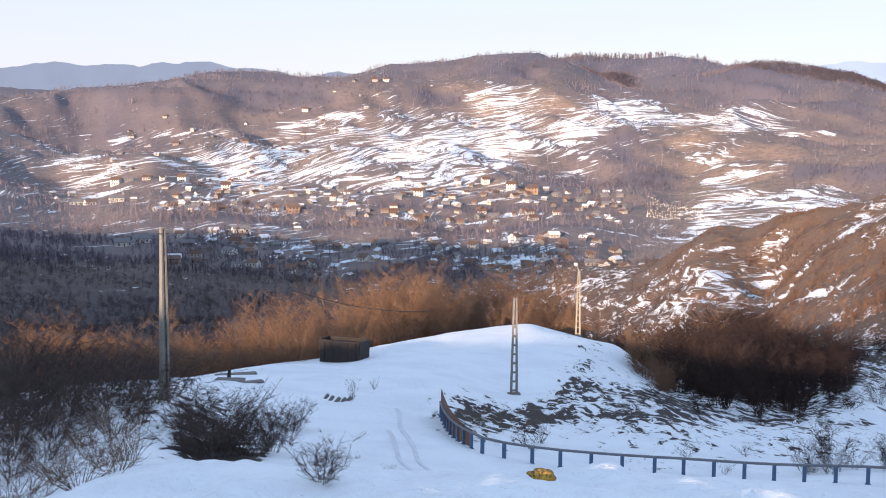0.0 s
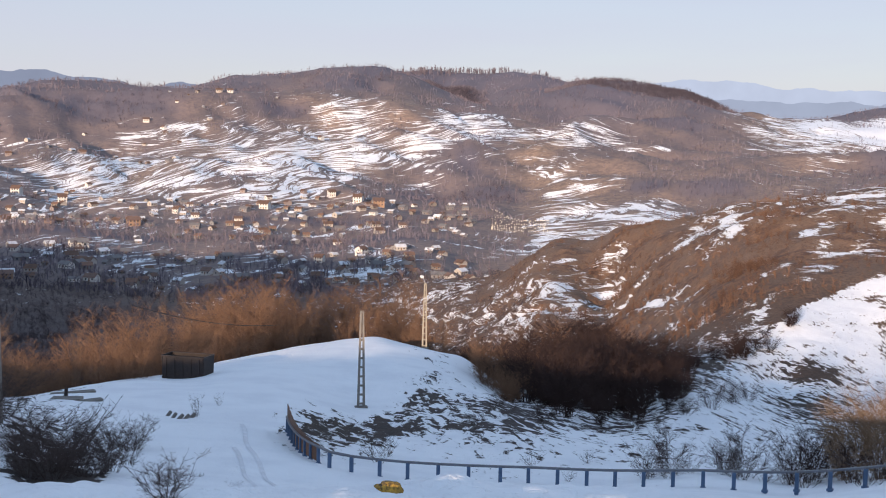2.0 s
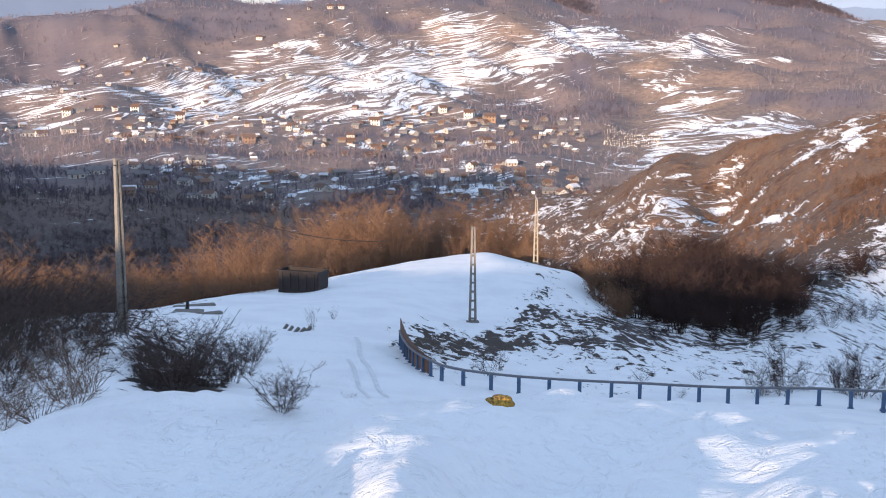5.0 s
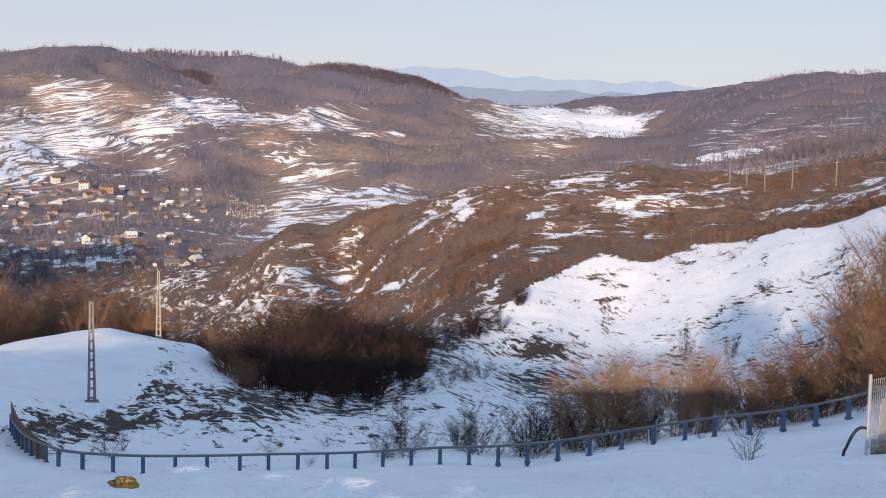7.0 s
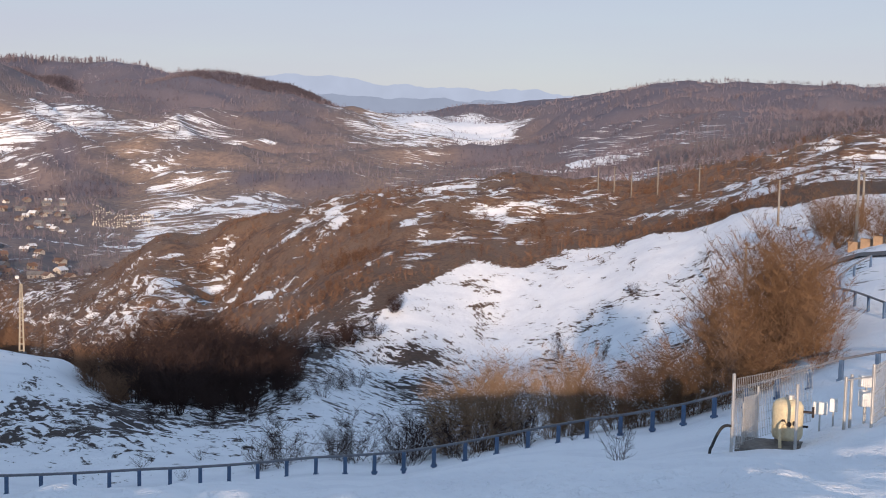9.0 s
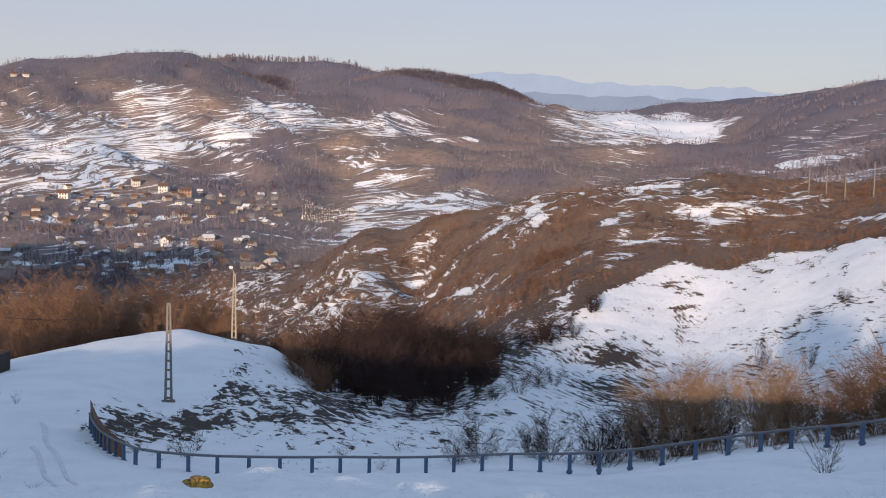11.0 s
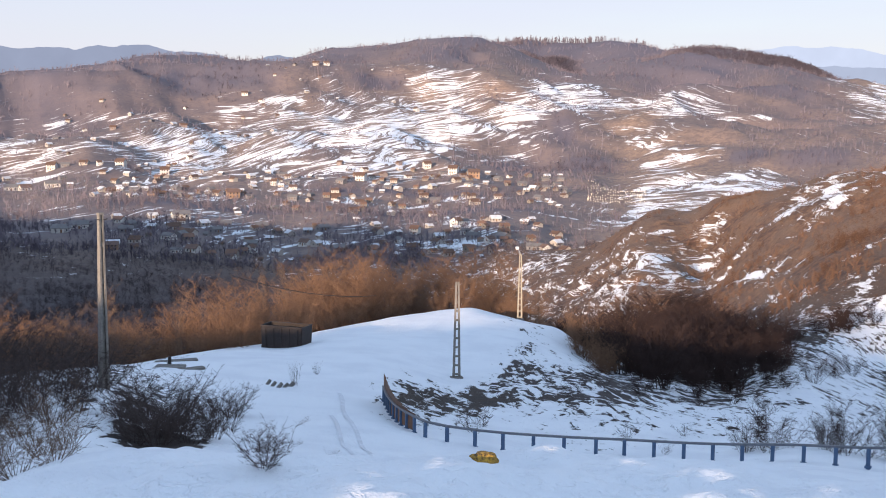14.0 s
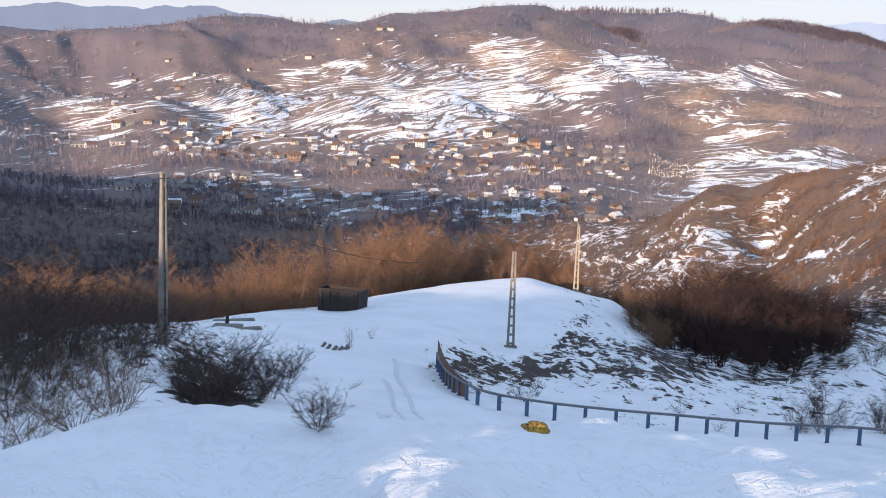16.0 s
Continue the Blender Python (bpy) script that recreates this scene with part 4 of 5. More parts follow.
def belt_spots():
    for _ in range(120):
        b = rng.uniform(-21, 9.5)
        edge = float(np.interp(b, [-21, -12, -5, 0, 5, 9.5], [90, 104, 124, 146, 160, 152]))
        d = rng.uniform(2, 40)
        yield b, edge + d, rng.uniform(0.3, 1.25) * (1 + 0.45 * float(fractal(np.array(b * 0.9), np.array(edge / 40), 2))) * float(np.interp(b, [-21, -14, -9, -5, 0, 4, 9.5], [5.2, 4.6, 5.6, 7.2, 8.6, 8.2, 5.5])) * (1 + 0.012 * d), rng.uniform(0.75, 1.15)


def gully_spots():
    for _ in range(125):
        b = 8.6 + 10.9 * rng.uniform(0, 1)
        near = float(np.interp(b, [8.6, 11.3, 15.7, 19.5], [139, 113, 107, 109])) + rng.uniform(-2, 8)
        d = rng.uniform(0, 1) ** 1.2 * float(np.interp(b, [8.6, 12, 16, 19.5], [46, 76, 72, 40]))
        yield b, near + d, rng.uniform(0.3, 1.5) * float(np.interp(b, [8.6, 11, 14, 17, 19.5], [4.6, 6.4, 6.4, 5.2, 4.2])) * (0.8 + 0.008 * d), rng.uniform(0.75, 1.15)
    for _ in range(26):
        b = rng.uniform(18.5, 24.8)
        yield b, float(np.interp(b, [18.5, 21, 24.8], [160, 172, 196])) + rng.uniform(-5, 6), rng.uniform(1.4, 3.2), rng.uniform(1.0, 1.5)


def spur_bushes():
    x, y = scatter(9000, 9, 48, 215, 460)
    keep = rng.random(len(x)) < np.clip(0.16 + 1.6 * fractal(x / 14, y / 20, 3), 0.04, 0.5) * np.clip(1.2 - 1.7 * snow_at(x, y), 0.004, 1)
    x, y = x[keep], y[keep]
    tone = np.clip(0.35 + 0.6 * fractal(x / 25, y / 25, 3) + rng.normal(0, 0.22, len(x)), 0, 1)
    me = plants("spur_bushes", x, y, rng.uniform(1.2, 3.0, len(x)), 26, 0.65, 0.013, scrub_twigs, tone)
    tagged(new("spur_bushes", me), "rounded bare russet-brown bushes over the spur", "bushes", kind="stuff")


spur_bushes()
placed(belt, belt_spots())
spots = list(gully_spots())
# darkened twigs carry the shade; the sunnier left end keeps some russet
thicket("gully_thicket", [shrub(40 + k, 18, 12, 6, 0.55, darkened_bark, 0.0075) for k in range(4)], darkened_bark, [s for k, s in enumerate(spots) if s[0] > 12.4 or k % 3 == 0], "dense dark bare bushes filling the shaded gully")
placed(belt, [s for k, s in enumerate(spots) if s[0] <= 12.4 and k % 3])
low = [plant_kind("bush", shrub(60 + k, 17, 10, 6, 0.75, hedge_twigs, 0.0075), "bare dark bush in the snow", "bush", "bushes in the snow") for k in range(3)]
placed(low, [(-12.6, 52, 2.6, 1.2), (-11.3, 49, 2.9, 1.15), (-10.2, 50, 2.5, 1.2), (-9.6, 47.5, 1.9, 1.2), (-8.4, 52, 2.0, 1.1), (-14.2, 57, 2.6, 1.2), (-15.6, 60, 3.4, 1.2),
             (-17, 56, 3.4, 1.0), (-18.6, 54, 4.0, .9), (-20.3, 57, 4.8, .9), (-19.4, 62, 4.8, 1.0), (-16.2, 66, 3.2, 1.1), (-17.8, 68, 4.2, 1.0), (-22, 60, 5.4, 1.0), (-21, 50, 3.6, 1.0),
             (-13.4, 62, 2.8, 1.3), (-14.8, 52, 1.8, 1.2), (-16, 50, 2.6, 1.2), (-17.6, 47, 1.9, 1.1), (-19.2, 46, 2.2, 1.1), (-20.6, 44, 2.4, 1.1), (-18, 62, 4.6, 1.0), (-20, 68, 5.8, 1.0), (-11, 46.5, 1.8, 1.4), (-12.2, 47, 2.0, 1.4), (-10.6, 52, 2.8, 1.2), (-15, 64, 3.0, 1.2), (-21.5, 64, 6.5, 1.0), (-9, 50, 1.6, 1.3)])
placed(low, [(-7.3, 64.4, 1.9, 1.25), (-8.1, 65.4, 1.5, 1.2), (-5.9, 22.9, 0.95, 1.35)])
thin = [plant_kind("bush", shrub(80 + k, 11, 7, 4, 0.95, hedge_twigs, 0.0075), "sparse bare bush poking from the snow", "bush", "bushes in the snow") for k in range(3)]
placed(thin, [(-6.2, 37, 1.5, 1.2), (-5.6, 38, 1.0, 1.2), (-8.2, 56, 2.4, 0.9), (-7.5, 58, 2.0, 0.9), (18.9, 66, 1.9, 1.2), (19.9, 70, 1.6, 1.0), (23.5, 68, 1.6, 1.2),
             (5, 72, 1.9, 0.9), (4.6, 68, 1.5, 1.2), (9.3, 88, 1.5, 1.3), (12.2, 70, 1.0, 1.3), (15, 75, .9, 1.3), (-4.35, 81, 1.9, .5), (-3.3, 88, 1.1, .6), (-2.6, 42, .5, 1), (35.7, 40, 2.0, .8), (28, 62, 2.0, 1.1), (25.3, 64, 1.8, 1.1),
             (22.4, 67, 2.3, 1.0), (31, 62, 1.8, 1.0), (14, 63, .7, 1.2), (11, 95, 1.4, 1.3), (33.4, 56.5, 1.0, 1.0)])
fore = [plant_kind("bush", shrub(95, 22, 7, 3, 1.1, bramble, 0.007, 0.2), "low arching brown bramble bush in the snow", "bush", "brambles in the foreground")]
placed(fore, [(-17.6, 29.5, 1.7, 1.25), (-19.8, 31, 1.5, 1.2), (-15.8, 31, 1.4, 1.2), (-16.4, 36, 2.2, .8), (-15.3, 38, 2.4, .7), (-18.5, 38, 2.0, .9), (-21, 36, 2.2, .9)])
gold = [plant_kind("bush", shrub(110 + k, 38, 14, 7, 0.5, straw, 0.0045), "dense straw-coloured bare bush behind the railing", "bush", "bushes behind the railing") for k in range(2)]
placed(gold, [(27.3, 69, 5.2, .8), (28.7, 67, 6.2, .75), (29.9, 69, 5.6, .75), (32.3, 66, 5.0, .7), (33.2, 65.5, 5.6, .6), (34.0, 66.5, 3.6, .7)])
shade = [plant_kind("bush", shrub(130 + k, 17, 10, 5, 0.7, darkened_bark, 0.0065), "dark dense bare bush below the railing", "bush", "bushes behind the railing") for k in range(2)]
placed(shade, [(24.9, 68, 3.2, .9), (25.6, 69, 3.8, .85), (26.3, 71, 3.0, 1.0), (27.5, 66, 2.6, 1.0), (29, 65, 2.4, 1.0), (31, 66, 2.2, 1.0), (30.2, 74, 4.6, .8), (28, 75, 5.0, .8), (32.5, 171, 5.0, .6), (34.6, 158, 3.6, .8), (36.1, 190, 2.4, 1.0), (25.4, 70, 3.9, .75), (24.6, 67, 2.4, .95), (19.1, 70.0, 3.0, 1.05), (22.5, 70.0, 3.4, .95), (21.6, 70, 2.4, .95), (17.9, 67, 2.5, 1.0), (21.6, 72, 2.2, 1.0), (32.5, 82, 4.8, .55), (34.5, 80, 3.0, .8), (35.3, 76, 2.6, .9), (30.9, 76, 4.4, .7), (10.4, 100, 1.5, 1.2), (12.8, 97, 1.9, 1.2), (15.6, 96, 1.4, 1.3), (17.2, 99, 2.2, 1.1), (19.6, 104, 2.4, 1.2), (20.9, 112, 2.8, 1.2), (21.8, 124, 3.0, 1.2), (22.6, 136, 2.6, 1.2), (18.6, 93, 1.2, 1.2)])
copse = [plant_kind("bush", shrub(120 + k, 30, 14, 8, 0.6, copse_twigs, 0.0045), "large dense russet-brown bush beside the railing", "bush", "copse beside the railing") for k in range(3)]
placed(copse, [(35.4, 64, 3.4, 1.1), (36.6, 62, 4.0, 1.1), (38, 62, 4.2, 1.1), (39.3, 61, 4.4, 1.1), (40.6, 63, 5.6, 1.0), (41.6, 66, 8.0, .75), (42.6, 68, 8.8, .7), (43.4, 70, 8.4, .7), (41, 71, 7.4, .8),
               (44.2, 66, 6.4, .8), (45.0, 60, 3.8, 1.0), (42.4, 60, 4.4, 1.0), (43.6, 76, 9.0, .7), (38.6, 68, 4.4, 1.0), (46, 140, 6, .9), (47.2, 120, 5.5, .9), (44.8, 150, 6, .9), (45.6, 132, 6.5, .9)])
slim = [plant_kind("tree", shrub(140 + k, 3, 20, 5, 0.20, bramble, 0.007), "slender bare young tree", "tree", "young trees") for k in range(2)]
placed(slim, [(39.4, 68, 9.5, .55), (38.9, 66, 6.5, .6), (38.0, 64, 5.4, .6), (37.0, 63, 4.6, .6), (40.6, 58, 4.6, .8), (-10.0, 118, 7.5, .5), (-13.9, 108, 8.0, .9), (-14.8, 110, 7.0, .9), (-5.6, 150, 11, .5), (-4.6, 160, 13, .6), (-3.6, 158, 12, .6),
              (42.6, 215, 9, .4), (43.2, 220, 10, .4), (43.7, 218, 9, .4), (42.2, 225, 8, .4), (44, 230, 9, .5), (7.6, 152, 5, .7), (9.4, 150, 5, .7)])
hedge = [plant_kind("bush", shrub(150, 10, 7, 3, 0.6, darkened_bark, 0.014), "bare hedge bush on the ridge towards the sun", "bush", "hedge on the ridge")]
for w in np.arange(-36, 20, 3.1):
    x, y = 60 * math.sin(sb) - w * math.cos(sb), 60 * math.cos(sb) + w * math.sin(sb)
    placed(hedge, [(math.degrees(math.atan2(x, y)), math.hypot(x, y), rng.uniform(5.0, 8.0), 0.6)])


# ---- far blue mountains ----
# the blue of distant haze, put into a colour that glows by itself
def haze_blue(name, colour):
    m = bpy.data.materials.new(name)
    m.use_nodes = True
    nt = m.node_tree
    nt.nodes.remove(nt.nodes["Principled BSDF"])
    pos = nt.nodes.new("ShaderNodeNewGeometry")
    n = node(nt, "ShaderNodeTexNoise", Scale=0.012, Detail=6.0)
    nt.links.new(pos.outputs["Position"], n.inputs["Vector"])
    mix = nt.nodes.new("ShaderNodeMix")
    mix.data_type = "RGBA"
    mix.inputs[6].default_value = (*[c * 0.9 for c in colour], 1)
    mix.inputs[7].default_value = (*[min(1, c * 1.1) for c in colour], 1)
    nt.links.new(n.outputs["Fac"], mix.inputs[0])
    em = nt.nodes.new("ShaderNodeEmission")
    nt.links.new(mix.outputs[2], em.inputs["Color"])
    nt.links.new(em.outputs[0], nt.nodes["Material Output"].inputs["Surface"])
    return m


def backdrop(name, distance, crest, colour, foot=-20):
    """A far range: its crest by bearing and height in degrees."""
    b = np.arange(crest[0][0], crest[-1][0], 0.12)
    e = np.interp(b, [c[0] for c in crest], [c[1] for c in crest]) + fractal(b * 0.9, b * 0 + distance, 5) * 0.22
    x, y = distance * np.sin(np.radians(b)), distance * np.cos(np.radians(b))
    n = len(b)
    co = np.concatenate([np.stack([x, y, np.full(n, float(foot))], 1), np.stack([x, y, distance * np.tan(np.radians(e))], 1), np.stack([x * 1.01, y * 1.01, np.full(n, float(foot))], 1)])
    k = np.arange(n - 1)[:, None]
    faces = np.concatenate([k + [0, 1, n + 1, n], k + [n, n + 1, 2 * n + 1, 2 * n]])
    tagged(new(name, mesh_from(name, co, faces, haze_blue(name, colour), smooth=True)), "hazy blue mountain range on the horizon", "mountains", kind="structure")


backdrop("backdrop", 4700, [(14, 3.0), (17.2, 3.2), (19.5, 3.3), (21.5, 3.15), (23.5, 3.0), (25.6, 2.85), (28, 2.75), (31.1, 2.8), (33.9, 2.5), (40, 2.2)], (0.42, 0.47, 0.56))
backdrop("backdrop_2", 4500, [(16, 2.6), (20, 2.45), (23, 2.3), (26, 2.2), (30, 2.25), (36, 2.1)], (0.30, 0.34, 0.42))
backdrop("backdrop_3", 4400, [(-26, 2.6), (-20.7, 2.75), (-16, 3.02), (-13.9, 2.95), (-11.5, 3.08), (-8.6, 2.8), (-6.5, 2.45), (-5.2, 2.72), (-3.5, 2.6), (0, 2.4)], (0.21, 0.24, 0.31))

# ---- the village ----
PLASTER = [material("plaster_" + n, c, tuple(v * 0.72 for v in c), 0.6, 0.9, 0.1, each=0.3) for n, c in
           (("white", (0.76, 0.74, 0.70)), ("cream", (0.50, 0.46, 0.42)), ("ochre", (0.29, 0.26, 0.23)), ("grey", (0.26, 0.25, 0.26)), ("pink", (0.31, 0.26, 0.25)), ("orange", (0.38, 0.25, 0.17)))]
ROOFING = [material("roof_" + n, c, tuple(v * 0.6 for v in c), 0.8, 0.8, 0.2, each=0.3) for n, c in
           (("tile", (0.19, 0.12, 0.095)), ("grey", (0.22, 0.21, 0.21)), ("snow", (0.82, 0.84, 0.88)), ("brown", (0.17, 0.10, 0.07)), ("rust", (0.24, 0.14, 0.10)))]
GLASS_DARK = material("window_glass", (0.06, 0.07, 0.09), (0.03, 0.03, 0.04), 1.0, 0.15, 0.0)
BRICK_RED = material("chimney_brick", (0.36, 0.17, 0.11), (0.22, 0.10, 0.07), 2.0)
DOOR_WOOD = material("door_wood", (0.22, 0.12, 0.06), (0.12, 0.06, 0.03), 2.0)


def gable(w, d, h, rise):
    bm = bmesh.new()
    v = [bm.verts.new(p) for p in ((-w / 2, -d / 2, -2.0), (w / 2, -d / 2, -2.0), (w / 2, d / 2, -2.0), (-w / 2, d / 2, -2.0), (-w / 2, -d / 2, h), (w / 2, -d / 2, h), (w / 2, d / 2, h), (-w / 2, d / 2, h),
                                   (-w / 2, 0, h + rise), (w / 2, 0, h + rise))]
    for f in ((0, 1, 5, 4), (2, 3, 7, 6), (1, 2, 6, 9, 5), (3, 0, 4, 8, 7), (4, 5, 9, 8), (6, 7, 8, 9), (3, 2, 1, 0)):
        bm.faces.new([v[i] for i in f])
    return bm


def roof_shell(w, d, h, rise, over=0.5, thick=0.22):
    bm = bmesh.new()
    slope = rise / (d / 2)
    ends = []
    for x in (-w / 2 - over, w / 2 + over):
        low = h - slope * over
        ring = [(x, -d / 2 - over, low), (x, 0, h + rise), (x, d / 2 + over, low), (x, d / 2 + over, low + thick), (x, 0, h + rise + thick), (x, -d / 2 - over, low + thick)]
        ends.append([bm.verts.new((p[0], p[1], p[2] + 0.02)) for p in ring])
    a, b = ends
    for i in range(6):
        bm.faces.new((a[i], a[(i + 1) % 6], b[(i + 1) % 6], b[i]))
    for e in (a, b[::-1]):
        bm.faces.new((e[0], e[1], e[4], e[5]))
        bm.faces.new((e[1], e[2], e[3], e[4]))
    bmesh.ops.recalc_face_normals(bm, faces=bm.faces)
    return bm


def house_kind(w, d, h, rise, wall_mat, roof_mat, label):
    ob = thing("house", label, "house", None, "houses of the village")
    part("wall", gable(w, d, h, rise), wall_mat, ob)
    roof = part("roof", roof_shell(w, d, h, rise), roof_mat, ob)
    part("chimney", boxed(w * 0.22, d * 0.12, h + rise * 0.9, 0.6, 0.6, 1.6), BRICK_RED, roof)
    storeys = 2 if h > 4.2 else 1
    for s in range(storeys):
        for x in (-w * 0.28, w * 0.28) if s == 0 else (-w * 0.28, 0.0, w * 0.28):
            part("window", boxed(x, -d / 2 - 0.03, 1.5 + 2.7 * s, 1.1, 0.16, 1.3), GLASS_DARK, ob)
        part("window", boxed(-w / 2 - 0.03, 0, 1.5 + 2.7 * s, 0.16, 1.1, 1.3), GLASS_DARK, ob)
    part("door", boxed(0, -d / 2 - 0.03, 1.0, 1.0, 0.14, 2.0), DOOR_WOOD, ob)
    return ob


KINDS = [house_kind(9, 7, 2.9, 2.4, PLASTER[0], ROOFING[0], "white village house with a red tiled roof"),
         house_kind(10, 7.5, 2.9, 2.6, PLASTER[1], ROOFING[3], "cream village house with a brown roof"),
         house_kind(8.5, 8, 5.2, 2.6, PLASTER[0], ROOFING[3], "white two-storey house with a brown gable roof"),
         house_kind(11, 7, 3.0, 2.2, PLASTER[3], ROOFING[1], "grey village house with a sheet-metal roof"),
         house_kind(8, 6.5, 2.7, 2.2, PLASTER[2], ROOFING[4], "ochre village house with a rusty roof"),
         house_kind(9, 7, 2.8, 2.3, PLASTER[1], ROOFING[2], "cream village house with a snow-covered roof"),
         house_kind(7, 5, 2.3, 1.6, PLASTER[3], ROOFING[2], "small grey outbuilding with a snowy roof"),
         house_kind(10, 8, 5.0, 2.6, PLASTER[5], ROOFING[0], "orange two-storey house with a red roof"),
         house_kind(9, 7, 3.0, 2.5, PLASTER[4], ROOFING[3], "pinkish village house with a brown roof"),
         house_kind(12, 7, 3.0, 2.2, PLASTER[0], ROOFING[1], "long white house with a grey roof"),
         house_kind(6, 5, 2.3, 1.8, PLASTER[2], ROOFING[3], "small ochre outbuilding with a brown roof")]
for kind in KINDS:
    kind["used"] = 0
taken = []


def set_house(k, b, r, turn=None):
    p = at(b, r, 0.1)
    if any((p.xy - q).length < 9.5 for q in taken):
        return
    taken.append(p.xy.copy())
    m = Matrix.Translation(p) @ Matrix.Rotation(radians(-b + (rng.uniform(-70, 60) if turn is None else turn)), 4, "Z") @ Matrix.Diagonal((*[rng.uniform(0.5, 0.82) if turn is None else 1.0] * 3, 1))
    if KINDS[k]["used"]:
        copy_thing(KINDS[k], m @ Matrix.Diagonal((*KINDS[k].scale, 1)).inverted())
    else:
        KINDS[k]["used"] = 1
        KINDS[k].matrix_basis = m


for k, b, r, turn in ((2, -1.12, 1052, -20), (9, -9.8, 830, 15), (2, -12.5, 1152, -25), (2, -15.6, 1180, -20), (1, -15.2, 1176, 10), (2, -10.5, 1168, 0), (0, -16.8, 1050, 20), (9, -15.6, 1046, 10), (9, -15.3, 780, 5),
                      (9, -14.5, 792, 8), (7, -7.3, 985, 10), (7, 4.4, 1085, 5), (2, 3.4, 1092, -15), (9, -17.4, 1060, 0), (1, -3.3, 1840, 0), (0, -2.8, 1848, 10), (0, -6.7, 1726, 0), (0, -12.0, 1540, 0)):
    set_house(k, b, r, turn)
AREAS = [(240, -14, 9, 935, 1130), (14, -20, -13, 1030, 1200), (150, -13, 9, 680, 830), (34, -1, 9, 1010, 1120), (16, -16, -8, 1150, 1330), (26, -15, -5, 1330, 1720), (14, -6, 2, 1650, 1880), (10, -8, 3, 860, 930), (10, 4, 10, 640, 700)]
for n, b0, b1, r0, r1 in AREAS:
    for _ in range(n):
        set_house(int(rng.choice(11, p=[.06, .12, .03, .16, .12, .14, .16, .01, .07, .04, .09])), rng.uniform(b0, b1), rng.uniform(r0, r1))

# ---- the graveyard ----
MARBLE = material("pale_headstone", (0.74, 0.68, 0.54), (0.5, 0.45, 0.36), 1.5, 0.6, each=0.4)


def headstone():
    bm = boxed(0, 0, 0.1, 1.3, 0.9, 0.5, 0.05)
    box(bm, 0, 0.15, 1.2, 1.1, 0.25, 1.9, 0.08)
    box(bm, 0, 0.15, 2.35, 0.2, 0.18, 0.6)
    box(bm, 0, 0.15, 2.4, 0.6, 0.18, 0.18)
    return tagged(part("headstone", bm, MARBLE), "pale stone grave marker on the valley slope", "gravestone", "graves in the graveyard")


stone = headstone()
spots = [(10.0 + 2.7 * (i + rng.uniform(-.3, .3)) / 23, 1000 + 95 * (j + rng.uniform(-.3, .3)) / 7 + 8 * (i / 20)) for i in range(24) for j in range(8) if rng.random() < 0.8]
for k, (b, r) in enumerate(spots):
    m = Matrix.Translation(at(b, r)) @ Matrix.Rotation(radians(-b - 20 + rng.uniform(-8, 8)), 4, "Z") @ Matrix.Diagonal((0.75, 0.75, rng.uniform(0.25, 0.5), 1))
    if k:
        copy_thing(stone, m)
    else:
        stone.matrix_basis = Matrix.Translation(at(b, r)) @ Matrix.Rotation(radians(-b - 20), 4, "Z")


# ---- things on the shelf of the hill ----
CONCRETE = material("pole_concrete", (0.27, 0.245, 0.215), (0.15, 0.14, 0.125), 2.5, 0.9, 0.3)
BLUE_STEEL = material("blue_painted_steel", (0.09, 0.16, 0.28), (0.04, 0.075, 0.14), 6.0, 0.55, 0.15, each=0.25)
RAIL_STEEL = material("weathered_rail", (0.17, 0.19, 0.23), (0.10, 0.09, 0.09), 3.0, 0.5, 0.15)
# pole concrete lightened and warmed: sunlight put into the lamp pole's colour
SUNLIT_CONCRETE = material("tan_pole_concrete", (0.40, 0.35, 0.27), (0.26, 0.23, 0.18), 2.5, 0.9, 0.3)
RUST = material("rusty_sheet", (0.22, 0.10, 0.05), (0.09, 0.05, 0.035), 2.0, 0.8, 0.3)
DARK_STEEL = material("dark_rusty_steel", (0.040, 0.027, 0.024), (0.018, 0.013, 0.012), 1.2, 0.7, 0.3)
GALVANISED = material("galvanised_steel", (0.62, 0.60, 0.56), (0.42, 0.41, 0.40), 8.0, 0.4, 0.05, metal=0.5)
TANK_PAINT = material("cream_tank_paint", (0.76, 0.66, 0.44), (0.58, 0.48, 0.30), 3.0, 0.5, 0.1)
BLACK_RUBBER = material("black_rubber", (0.03, 0.03, 0.03), (0.015, 0.015, 0.015), 5.0, 0.6, 0.05)
WHITE_PAINT = material("white_enamel", (0.80, 0.79, 0.76), (0.68, 0.66, 0.62), 4.0, 0.4, 0.02)
ASPHALT = material("wet_asphalt", (0.06, 0.06, 0.065), (0.03, 0.03, 0.032), 3.0, 0.5, 0.3)
SNOW_LUMP = material("ploughed_snow", (0.86, 0.86, 0.87), (0.74, 0.75, 0.77), 6.0, 0.7, 0.4)
YELLOW_ROCK = material("lichen_stone", (0.62, 0.36, 0.05), (0.03, 0.024, 0.02), 5.0, 0.8, 0.5, detail=1.0)
SLAB = material("slab_concrete", (0.24, 0.22, 0.20), (0.12, 0.11, 0.10), 2.0, 0.9, 0.3)
EARTH = material("bare_earth", (0.11, 0.07, 0.045), (0.05, 0.033, 0.022), 2.0, 0.95, 0.6)


def facing(b, r, turn=0.0, lift=0.0):
    return Matrix.Translation(at(b, r, lift)) @ Matrix.Rotation(radians(-b + turn), 4, "Z")


